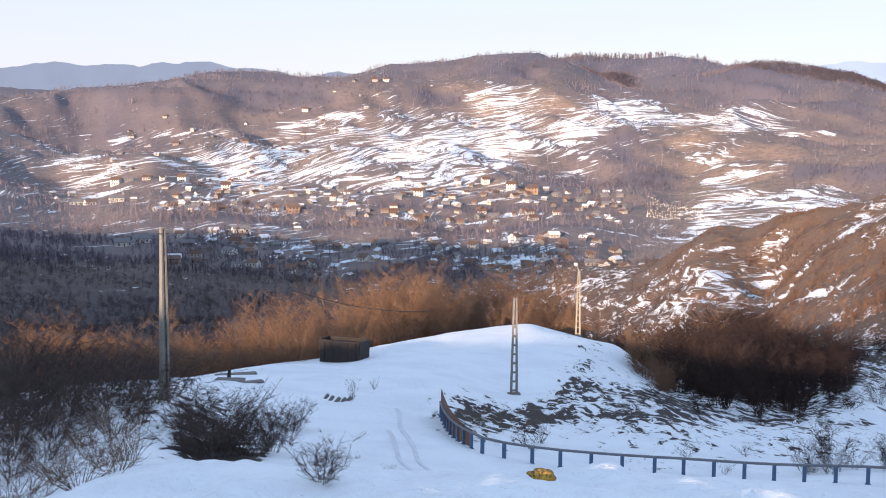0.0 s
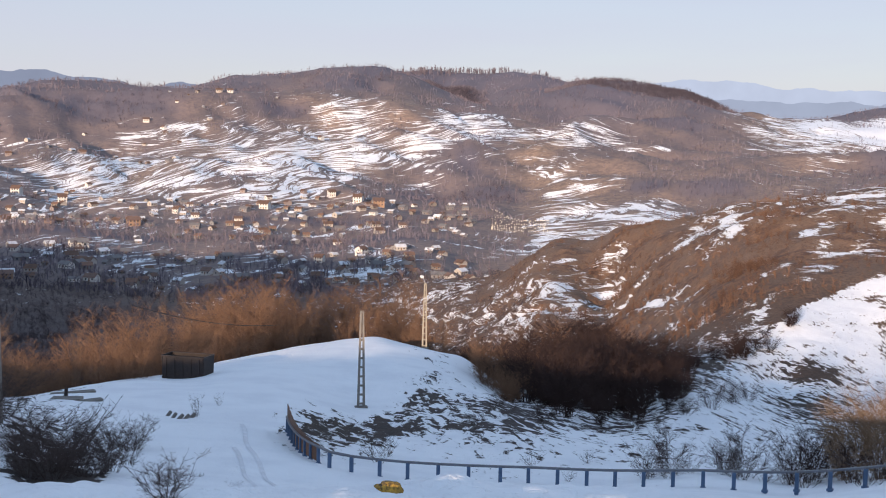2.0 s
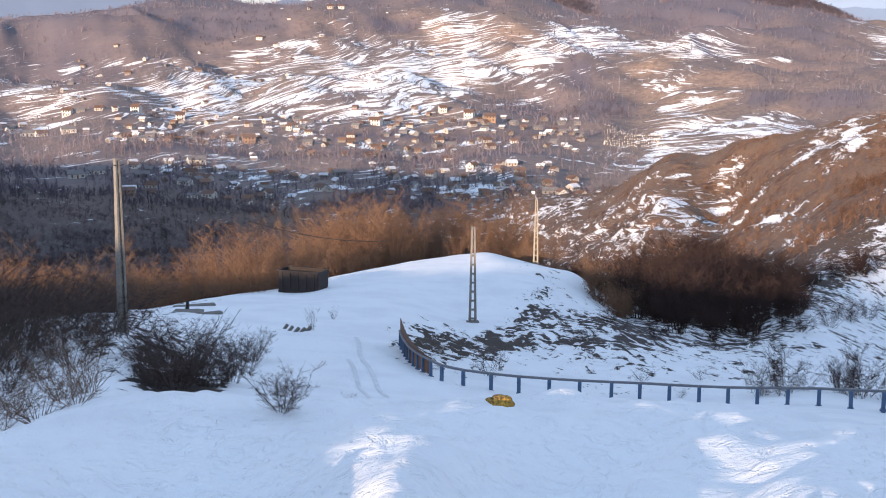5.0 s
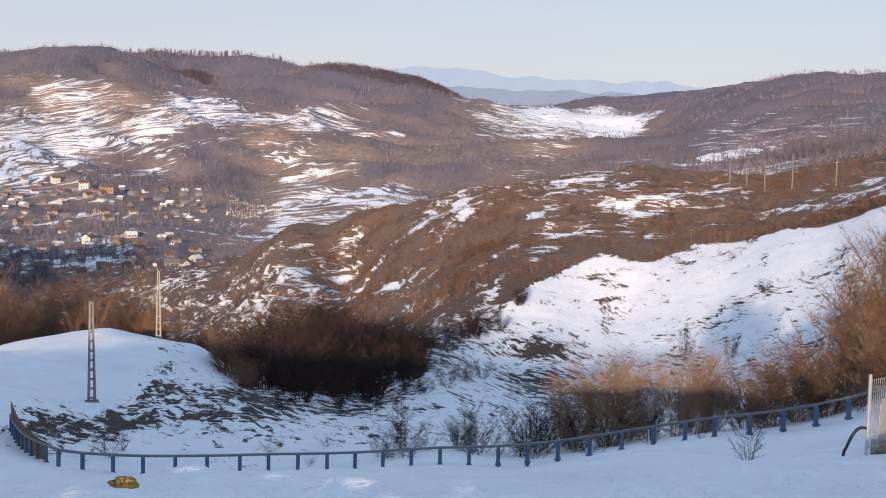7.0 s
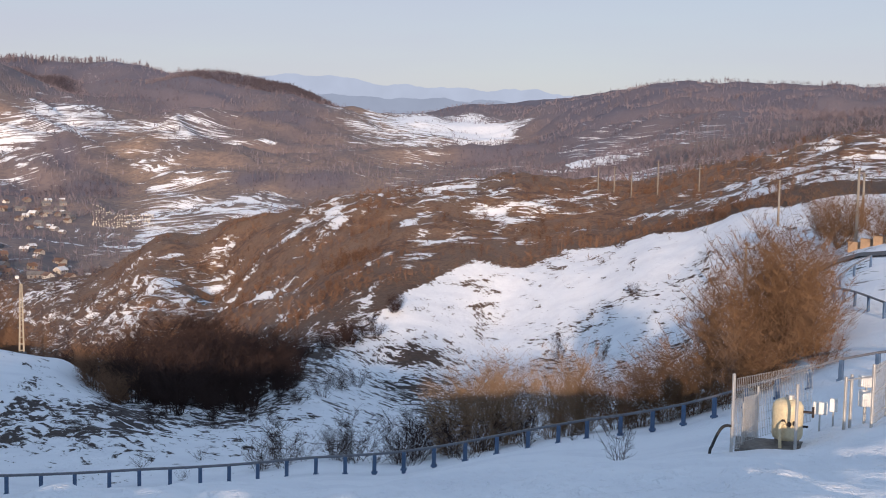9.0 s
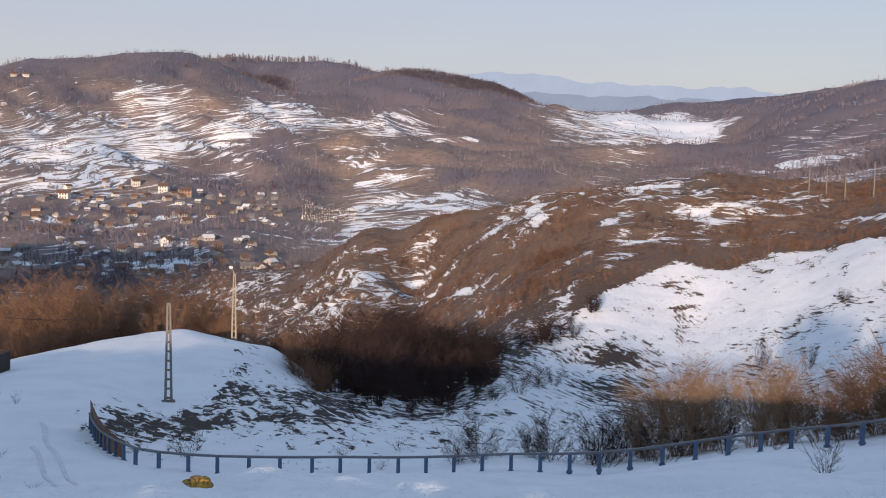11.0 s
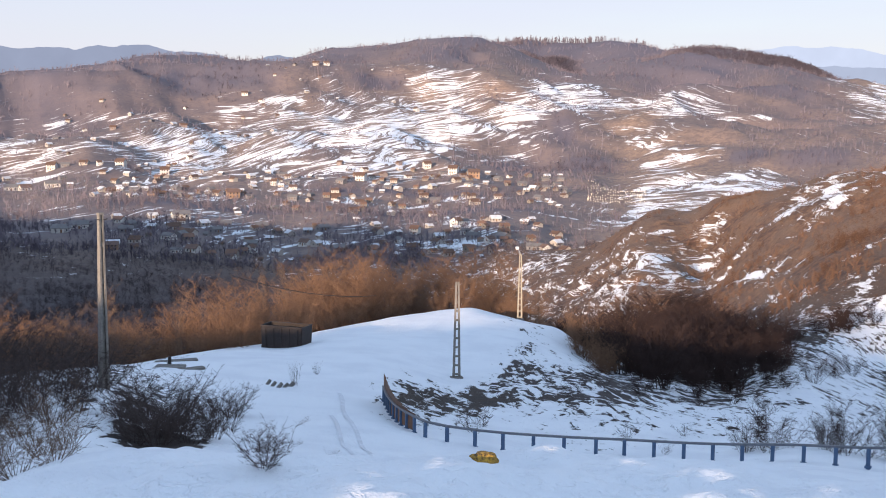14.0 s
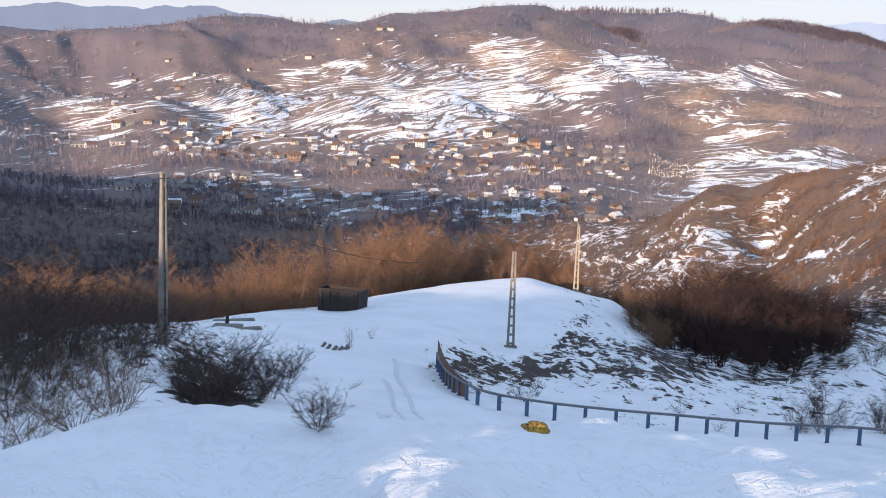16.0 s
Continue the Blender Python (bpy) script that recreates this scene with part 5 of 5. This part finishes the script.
def solid_pole(b, r, tall, turn):
    """A tapered concrete pole with a row of recesses in each broad side."""
    ob = thing("utility_pole", "tall grey tapered concrete pole among dark bushes", "pole", facing(b, r, turn))
    for s in (-1, 1):
        bm = bmesh.new()
        rings = [[bm.verts.new((s * 0.105 * k + dx * k, dy * k, z)) for dx, dy in ((-0.045, -0.14), (0.045, -0.14), (0.045, 0.14), (-0.045, 0.14))] for z, k in ((-0.6, 1.45), (tall, 0.8))]
        for i in range(4):
            bm.faces.new((rings[0][i], rings[0][(i + 1) % 4], rings[1][(i + 1) % 4], rings[1][i]))
        bm.faces.new(rings[1])
        part("flange", bm, CONCRETE, ob)
    part("web", boxed(0, 0, tall / 2, 0.17, 0.07, tall - 0.1), CONCRETE, ob)
    for k in range(9):
        part("cross_rib", boxed(0, 0, 0.7 + 0.92 * k, 0.19, 0.2, 0.22), CONCRETE, ob)
    part("cap", boxed(0, 0, tall + 0.04, 0.30, 0.26, 0.12, 0.02), CONCRETE, ob)
    for s in (-1, 1):
        part("insulator_bracket", rodded((s * 0.1, -0.12, tall - 0.25), (s * 0.28, -0.2, tall - 0.2), 0.025), DARK_STEEL, ob)
    return ob


def ladder_pole(b, r, tall, turn, label, mat):
    """A slim concrete pole of two legs that lean together, with rungs between."""
    ob = thing("lattice_pole", label, "pole", facing(b, r, turn), "ladder poles")
    foot, head = 0.24, 0.10
    for s in (-1, 1):
        bm = bmesh.new()
        rings = [[bm.verts.new((s * o + dx, dy, z)) for dx, dy in ((-w, -0.12), (w, -0.12), (w, 0.12), (-w, 0.12))] for z, o, w in ((-0.5, foot + 0.02, 0.10), (tall, head, 0.065))]
        for i in range(4):
            bm.faces.new((rings[0][i], rings[0][(i + 1) % 4], rings[1][(i + 1) % 4], rings[1][i]))
        bm.faces.new(rings[1])
        part("leg", bm, mat, ob)
    n = 11
    for k in range(n):
        z = 0.35 + (tall - 0.5) * k / (n - 1)
        w = foot + (head - foot) * z / tall
        part("rung", boxed(0, 0, z, 2 * w - 0.1, 0.18, 0.15), mat, ob)
    part("plinth", boxed(0, 0, 0.02, 1.1, 0.6, 0.24, 0.03), SLAB, ob)
    return ob


solid_pole(-13.5, 59, 8.6, 28)
# this pole's shade is put into the darker concrete
ladder_pole(3.65, 99, 8.4, 8, "slim two-legged concrete ladder pole on the snowy plateau", CONCRETE)
lamp_pole = ladder_pole(6.75, 147, 8.4, 5, "concrete ladder pole with a street lamp at the plateau edge", SUNLIT_CONCRETE)
arm = part("lamp_arm", rodded((0, 0, 8.3), (-0.35, -0.5, 9.2), 0.05, 0.04), GALVANISED, lamp_pole)
head_bm = boxed(-0.5, -0.7, 9.3, 0.45, 0.85, 0.26, 0.06)
lamp_head = part("lamp_head", head_bm, WHITE_PAINT, lamp_pole, "pale lamp head on a bent arm")
part("lens", boxed(-0.5, -0.75, 9.13, 0.32, 0.5, 0.1, 0.03), WHITE_PAINT, lamp_head)


def skip():
    """An open rusty waste container, its end walls sloped outward."""
    ob = thing("waste_container", "dark rusty open-topped steel waste container on the snow", "container", facing(-4.78, 115, -28))
    L, W, H, t = 4.3, 2.1, 2.15, 0.08
    for s in (-1, 1):
        part("side_wall", boxed(0, s * W / 2, H / 2, L, t, H, 0.01), DARK_STEEL, ob)
        end = boxed(s * (L / 2 + 0.05), 0, H / 2, t, W, H, 0.01, Matrix.Rotation(s * 0.05, 4, "Y"))
        part("end_wall", end, DARK_STEEL, ob)
        part("top_rim", boxed(0, s * W / 2, H + 0.05, L + 0.3, 0.16, 0.12, 0.02), DARK_STEEL, ob)
        part("end_rim", boxed(s * (L / 2 + 0.1), 0, H + 0.052, 0.14, W - 0.2, 0.11, 0.02), DARK_STEEL, ob)
        part("skid", boxed(0, s * 0.7, 0.03, L + 0.5, 0.2, 0.22), DARK_STEEL, ob)
        for k in range(5):
            part("stiffener", boxed(-L / 2 + 0.4 + k * (L - 0.8) / 4, s * (W / 2 + 0.07), H / 2, 0.12, 0.09, H - 0.2), DARK_STEEL, ob)
    part("floor_plate", boxed(0, 0, 0.2, L - 0.1, W - 0.1, 0.08), DARK_STEEL, ob)
    return ob


skip()


# ---- the railing along the bend ----
FENCE = [(0.0, 76.0), (0.35, 70), (0.8, 66), (1.4, 63.2), (2.4, 61), (4.5, 60.2), (8, 60), (16, 60), (24.6, 59), (33.7, 57), (41, 55), (47.7, 52), (53, 49)]


def fence_line(step):
    pts = [Vector((r * math.sin(radians(b)), r * math.cos(radians(b)))) for b, r in FENCE]
    fine = []
    for i in range(len(pts) - 1):
        p0, p1, p2, p3 = pts[max(i - 1, 0)], pts[i], pts[i + 1], pts[min(i + 2, len(pts) - 1)]
        for k in range(24):
            t = k / 24
            fine.append(0.5 * (2 * p1 + (p2 - p0) * t + (2 * p0 - 5 * p1 + 4 * p2 - p3) * t * t + (3 * p1 - p0 - 3 * p2 + p3) * t ** 3))
    out, walked = [fine[0]], 0.0
    for a, c in zip(fine, fine[1:]):
        walked += (c - a).length
        if walked >= step:
            out.append(c)
            walked = 0.0
    return out


def railing():
    ob = thing("railing", "blue-grey steel railing with square posts along the snowy bend", "railing")
    marks = fence_line(1.42)
    tops = []
    me = None
    for k, p in enumerate(marks):
        near = [marks[min(max(k + j, 0), len(marks) - 1)] for j in (-2, -1, 0, 1, 2)]
        z = sum(float(height(q.x, q.y)) for q in near) / 5
        way = (marks[min(k + 1, len(marks) - 1)] - marks[max(k - 1, 0)]).normalized()
        m = Matrix.Translation((p.x, p.y, z + rng.uniform(-0.02, 0.02))) @ Matrix.Rotation(math.atan2(way.y, way.x) + rng.uniform(-.08, .08), 4, "Z") @ Matrix.Rotation(rng.uniform(-0.02, 0.02), 4, "X")
        if me is None:
            bm = boxed(0, 0, 0.37, 0.19, 0.15, 1.14, 0.015)
            box(bm, 0, 0, 0.02, 0.30, 0.26, 0.10, 0.01)
            post = part("post", bm, BLUE_STEEL, ob)
            me = post.data
        else:
            post = part("post", me, BLUE_STEEL, ob)
        post.matrix_basis = m
        tops.append(Vector((p.x, p.y, z + 0.97)))
    for a, c in zip(tops, tops[1:]):
        d = c - a
        bm = boxed(0, 0, 0, d.length + 0.02, 0.17, 0.11, 0.02)
        rail = part("rail", bm, RAIL_STEEL, ob)
        rail.matrix_basis = Matrix.Translation((a + c) / 2) @ d.to_track_quat("X", "Z").to_matrix().to_4x4()
    for k in range(0, 9):
        a, c = tops[k], tops[k + 1]
        d = (c - a)
        rise = 0.8 * (1 - k / 9)
        panel = part("panel", boxed(0, 0, -0.42 + rise / 2, d.length * 0.98, 0.04, 0.9 + rise, 0.005), RUST, ob, "rusty sheet panel")
        panel.matrix_basis = Matrix.Translation((a + c) / 2 + Vector((0.05, 0.05, 0))) @ d.to_track_quat("X", "Z").to_matrix().to_4x4()
    return ob


railing()


# ---- the fenced gas tank ----
def mesh_panel(ob, a, c, tall, cell=0.12, wire=0.009):
    """A welded-wire panel between two feet."""
    bm = bmesh.new()
    d = c - a
    n = max(3, int(d.length / cell))
    for k in range(n + 1):
        p = a + d * (k / n)
        box(bm, p.x, p.y, p.z + tall / 2 + 0.05, wire, wire, tall)
    for k in range(9):
        z = 0.08 + tall * k / 8.2
        rod(bm, a + Vector((0, 0, z)), c + Vector((0, 0, z)), wire * 0.6, sides=4)
    part("mesh_panel", bm, GALVANISED, ob, "welded wire mesh")


def gas_station():
    ob = thing("gas_enclosure", "open wire-mesh enclosure with pale posts in the snow", "enclosure")
    c = {k: at(b, r, 0) for k, (b, r) in dict(A=(41.0, 34.6), B=(41.5, 35.6), C=(42.15, 39.4), M=(43.95, 34.9), E=(46.1, 36.0), E2=(46.35, 36.3), F=(47.3, 35.4), G=(47.9, 37.6), H=(46.6, 41)).items()}
    for k, tall in dict(A=2.3, B=1.5, C=1.9, M=1.95, E=1.6, E2=1.6, F=1.85, G=2.1).items():
        p = c[k]
        part("post", boxed(p.x, p.y, p.z + tall / 2 - 0.15, 0.075, 0.075, tall + 0.3, 0.01), GALVANISED, ob)
    mesh_panel(ob, c["A"], c["B"], 1.55)
    mesh_panel(ob, c["B"], c["C"], 1.6)
    mesh_panel(ob, c["A"] + Vector((0, 0, 0.1)), at(44.6, 41.0, 0.1), 2.0, cell=0.14)
    mesh_panel(ob, c["F"], c["G"], 1.75)
    for k in range(3):
        a, g = c["F"] + Vector((0, 0, 0.3 + 0.65 * k)), c["G"] + Vector((0, 0, 0.35 + 0.7 * k))
        part("gate_bar", rodded(a, g, 0.03), GALVANISED, ob)
    p = at(43.0, 36.0)
    part("plinth", boxed(p.x, p.y, p.z + 0.1, 2.3, 1.3, 0.36, 0.02, Matrix.Rotation(radians(-42), 4, "Z")), SLAB, ob)
    for b, r, z, w, h in ((45.0, 39, 0.75, 0.45, 0.4), (45.6, 39, 0.7, 0.25, 0.42), (47.0, 36.8, 1.25, 0.5, 0.34), (46.95, 36.6, 0.75, 0.36, 0.5)):
        q = at(b, r)
        part("meter_box", boxed(q.x, q.y, q.z + z, w, 0.22, h, 0.02, Matrix.Rotation(radians(-b), 4, "Z")), WHITE_PAINT, ob, "white metal meter box")
        part("box_stand", rodded((q.x, q.y, q.z - 0.1), (q.x, q.y, q.z + z - h / 2), 0.03), GALVANISED, ob)
    part("crossbar", rodded(c["E"] + Vector((0, 0, 1.5)), c["F"] + Vector((0, 0, 1.5)), 0.025), GALVANISED, ob)


gas_station()


def gas_tank():
    ob = thing("gas_tank", "upright cream-painted steel tank with valves and a pipe", "tank", facing(43.55, 36.2, 0, 0.3))
    bm = bmesh.new()
    profile = [(0.0, 0.06), (0.34, 0.06), (0.42, 0.12), (0.455, 0.22), (0.455, 1.02), (0.44, 1.12), (0.37, 1.22), (0.22, 1.29), (0.0, 1.31)]
    n = 28
    rings = [[bm.verts.new((q * math.cos(6.2832 * k / n), q * math.sin(6.2832 * k / n), z)) for k in range(n)] for q, z in profile[1:-1]]
    for u, v in zip(rings, rings[1:]):
        for k in range(n):
            bm.faces.new((u[k], u[(k + 1) % n], v[(k + 1) % n], v[k])).smooth = True
    bm.faces.new(rings[0][::-1])
    bm.faces.new(rings[-1])
    part("shell", bm, TANK_PAINT, ob)
    part("base_ring", rodded((0, 0, -0.3), (0, 0, 0.1), 0.36, sides=24), SLAB, ob)
    part("dome_collar", rodded((0.05, 0, 1.28), (0.05, 0, 1.42), 0.13, sides=16), GALVANISED, ob)
    valve = part("valve", rodded((0.44, -0.1, 0.95), (0.72, -0.12, 0.95), 0.04), DARK_STEEL, ob)
    part("handwheel", rodded((0.72, -0.12, 0.80), (0.72, -0.12, 1.12), 0.04), DARK_STEEL, valve)
    part("valve", rodded((0.44, -0.1, 0.5), (0.6, -0.1, 0.5), 0.035), DARK_STEEL, ob)
    for k, (x, z) in enumerate(((-0.12, 0.68), (0.05, 0.62), (0.22, 0.66))):
        part("fitting", rodded((x, -0.40, z), (x, -0.56, z), 0.07, sides=10), DARK_STEEL, ob)
    pipe = bpy.data.curves.new("pipe", "CURVE")
    pipe.dimensions, pipe.bevel_depth = "3D", 0.05
    sp = pipe.splines.new("POLY")
    sp.points.add(5)
    for q, co in zip(sp.points, ((-0.1, -0.54, 0.66), (-0.16, -0.60, 0.66), (-0.2, -0.62, 0.6), (-0.22, -0.62, 0.45), (-0.2, -0.62, 0.2), (-0.18, -0.62, -0.2))):
        q.co = (*co, 1)
    tmp = new("pipe", pipe)
    me = bpy.data.meshes.new_from_object(tmp)
    bpy.data.objects.remove(tmp)
    me.materials.clear()
    part("outlet_pipe", me, TANK_PAINT, ob)


gas_tank()


def tube(name, points, radius, mat, label, category, group=""):
    """A bent tube through the points, as one mesh."""
    cu = bpy.data.curves.new(name, "CURVE")
    cu.dimensions, cu.bevel_depth, cu.bevel_resolution = "3D", radius, 1
    sp = cu.splines.new("POLY")
    sp.points.add(len(points) - 1)
    for q, co in zip(sp.points, points):
        q.co = (*co, 1)
    tmp = new(name, cu)
    me = bpy.data.meshes.new_from_object(tmp)
    bpy.data.objects.remove(tmp)
    me.materials.clear()
    return tagged(part(name, me, mat), label, category, group)


h0, h1 = at(40.95, 34.6, 0.75), at(39.95, 34.0, 0.0)
tube("hose", [h0.lerp(h1, t) + Vector((0, 0, 0.32 * math.sin(min(1, t * 1.15) * 3.14159 / 1.15) - (0.25 if t > 0.99 else 0))) for t in [k / 14 for k in range(15)]], 0.045, BLACK_RUBBER,
     "thick black hose arching out of the enclosure", "hose")


# ---- stones, slabs and ploughed snow ----
def lump(seed, sx, sy, sz, rough=0.3, detail=2):
    bm = bmesh.new()
    bmesh.ops.create_icosphere(bm, subdivisions=detail, radius=0.5)
    off = Vector((seed * 3.7, seed * 1.3, seed * 7.1))
    for v in bm.verts:
        v.co *= 1 + rough * (noise.noise(v.co * 2.6 + off) + 0.5 * noise.noise(v.co * 6 + off))
        v.co = Vector((v.co.x * sx, v.co.y * sy, v.co.z * sz))
    for f in bm.faces:
        f.smooth = detail > 2
    return bm


stone_ob = tagged(part("boulder", lump(3, 0.56, 0.4, 0.30, 0.35, 3), YELLOW_ROCK), "yellow lichen-spotted dark stone lying on the snow", "stone")
stone_ob.matrix_basis = facing(5.15, 23.6, 0, 0.12) @ Matrix.Rotation(0.12, 4, "Y")
wall_end = tagged(part("boulder", lump(9, 0.9, 0.7, 0.6, 0.35, 3), EARTH), "dark stone half under snow beside the road", "stone")
wall_end.matrix_basis = facing(45.2, 16.5, 0, 0.1)
for k, (b, r, sx, sz, tilt) in enumerate(((-5.5, 80, .4, .35, .7), (-5.2, 79.5, .45, .4, .8), (-4.92, 79.8, .4, .45, .9), (-4.62, 80.5, .5, .4, .8), (-5.75, 81, .4, .3, .7))):
    kerb = tagged(part("kerb_stone", boxed(0, 0, 0.0, sx * 0.5, 0.2, 0.8, 0.03), SLAB), "short dark concrete kerb stone leaning in the snow", "kerb stone", "kerb stones in the snow")
    kerb.matrix_basis = facing(b, r, 20) @ Matrix.Rotation(tilt, 4, "Y")
for b, r, sx, sy, turn in ((-10.1, 96, 3.4, 0.7, 10), (-10.4, 89, 2.2, 1.0, -15), (-9.4, 88, 2.0, 0.6, 20)):
    s = tagged(part("concrete_slab", boxed(0, 0, 0.03, sx, sy, 0.2, 0.03), SLAB), "grey concrete slab half buried in snow", "slab", "slabs on the plateau edge")
    s.matrix_basis = facing(b, r, turn)
stub = tagged(part("pipe_stub", rodded((0, 0, -0.3), (0.05, 0, 0.75), 0.16, 0.12, 8), DARK_STEEL), "short dark pipe standing among the slabs", "pipe")
stub.matrix_basis = facing(-10.45, 90)
clump_meshes = []
for k in range(6):
    bm = lump(20 + k, 1, 0.9, 0.9, 0.5, 3)
    clump = tagged(part("snow_clump", bm, SNOW_LUMP), "lumpy clod of ploughed snow on the road's edge", "snow clump", "snow clods along the road")
    clump_meshes.append(clump)
for k in range(64):
    b = -28 + 80 * (k + rng.uniform(-.5, .5)) / 64
    size = rng.choice([0.12, 0.16, 0.2, 0.26, 0.34])
    m = facing(b, 11.75 + rng.uniform(-.15, .25), rng.uniform(0, 360), size * 0.3) @ Matrix.Diagonal((size, size, size * rng.uniform(.8, 1.2), 1))
    if k < 6:
        clump_meshes[k].matrix_basis = m
    else:
        src = clump_meshes[k % 6]
        copy_thing(src, m @ Matrix.Diagonal((*src.scale, 1)).inverted())


def ribbon(name, mat, label, category, rows):
    """A strip laid on the land: rows of left and right edge points."""
    co = np.array([p for row in rows for p in row])
    n, k = len(rows), len(rows[0])
    i = np.arange(n - 1)[:, None] * k + np.arange(k - 1)
    faces = np.stack([i, i + 1, i + k + 1, i + k], -1).reshape(-1, 4)
    return tagged(new(name, mesh_from(name, co, faces, mat, smooth=True)), label, category, kind="structure")


ribbon("road", ASPHALT, "wet dark asphalt road below the viewpoint", "road", [[tuple(at(b, r, 0.12)) for r in (5.5, 7, 8.5, 10, 11.55)] for b in range(-50, 62, 2)])

RUTS = [[(-1.9, 66), (-1.4, 60), (-0.9, 54), (0.2, 48), (1.8, 44), (3.2, 41.5)], [(-2.6, 66), (-2.3, 60), (-1.9, 54), (-0.9, 47), (0.8, 42.5), (2.2, 40)], [(-2.2, 78), (-2.1, 73), (-1.9, 68), (-1.6, 63)]]
PACKED = material("packed_snow", (0.78, 0.80, 0.85), (0.60, 0.61, 0.64), 3.0, 0.6, 0.5)
for line in RUTS:
    steps = np.linspace(0, len(line) - 1, 36)
    rb, rr = (np.interp(steps, range(len(line)), [p[k] for p in line]) for k in (0, 1))
    ribbon("tyre_track", PACKED, "shallow packed tyre track in the snowy drive", "tyre track", [[tuple(at(b + w, r, 0.025)) for w in (-0.11, 0, 0.11)] for b, r in zip(rb + 0.08 * np.sin(steps * 2.3), rr)])

# ---- along the spur: poles, upper road ----
for b, r, tall in ((34.2, 316, 6.5), (34.97, 312, 7.0), (35.8, 302, 6.0), (37.05, 300, 8.5), (39.0, 288, 6.5), (42.7, 182, 7.0), (41.3, 150, 5.4), (46.2, 124, 8.0), (46.43, 145, 6.5)):
    ob = thing("utility_pole", "thin pale concrete utility pole on the spur", "pole", facing(b, r, 15), "poles along the spur")
    part("shaft", rodded((0, 0, -0.5), (0, 0, tall), 0.19, 0.12, 8), CONCRETE, ob)
    part("crossarm", boxed(0, 0, tall - 0.35, 1.2, 0.1, 0.12), DARK_STEEL, ob)

ribbon("upper_road", ASPHALT, "narrow road cut into the snowy slope", "road", [[tuple(at(b, r + d, 0.15)) for d in (-2.2, 0, 2.2)] for b, r in ((43.8, 121), (44.6, 119), (45.4, 116.5), (46.4, 112), (47.6, 106), (49, 101), (51, 96))])
low_wall = thing("retaining_wall", "low tan stone wall beside the upper road", "wall")
for k in range(7):
    b = 46.3 + 0.55 * k
    q = facing(b, 121 - 1.2 * k, -20)
    seg = part("wall_block", boxed(0, 0, 0.15, 1.9, 0.35, 1.1, 0.04), material("tan_stone", (0.40, 0.28, 0.18), (0.26, 0.18, 0.12), 2.0) if k == 0 else None, low_wall) if k == 0 else part("wall_block", seg.data, None, low_wall)
    seg.matrix_basis = q
bend = thing("railing", "dark bent railing along the snowy hairpin", "railing")
path = [(46.9, 98), (46.2, 95), (45.6, 92), (45.3, 88), (45.4, 85), (45.8, 81.5), (46.3, 78), (46.9, 74.5), (47.6, 71)]
for k, (b, r) in enumerate(path):
    p = at(b, r)
    part("post", boxed(p.x, p.y, p.z + 0.4, 0.14, 0.14, 1.1, 0.01), BLUE_STEEL, bend)
    if k:
        part("rail", rodded(last_top, p + Vector((0, 0, 0.92)), 0.07), RAIL_STEEL, bend)
    last_top = p + Vector((0, 0, 0.92))


# ---- the overhead cable behind the plateau ----
c0, c1 = at(-7.4, 120, 7.6), at(-0.4, 152, 3.4)
tube("cable", [c0.lerp(c1, t) - Vector((0, 0, 3.2 * t * (1 - t))) for t in [k / 20 for k in range(21)]], 0.045, BLACK_RUBBER, "thin dark cable sagging across the russet bushes", "cable")
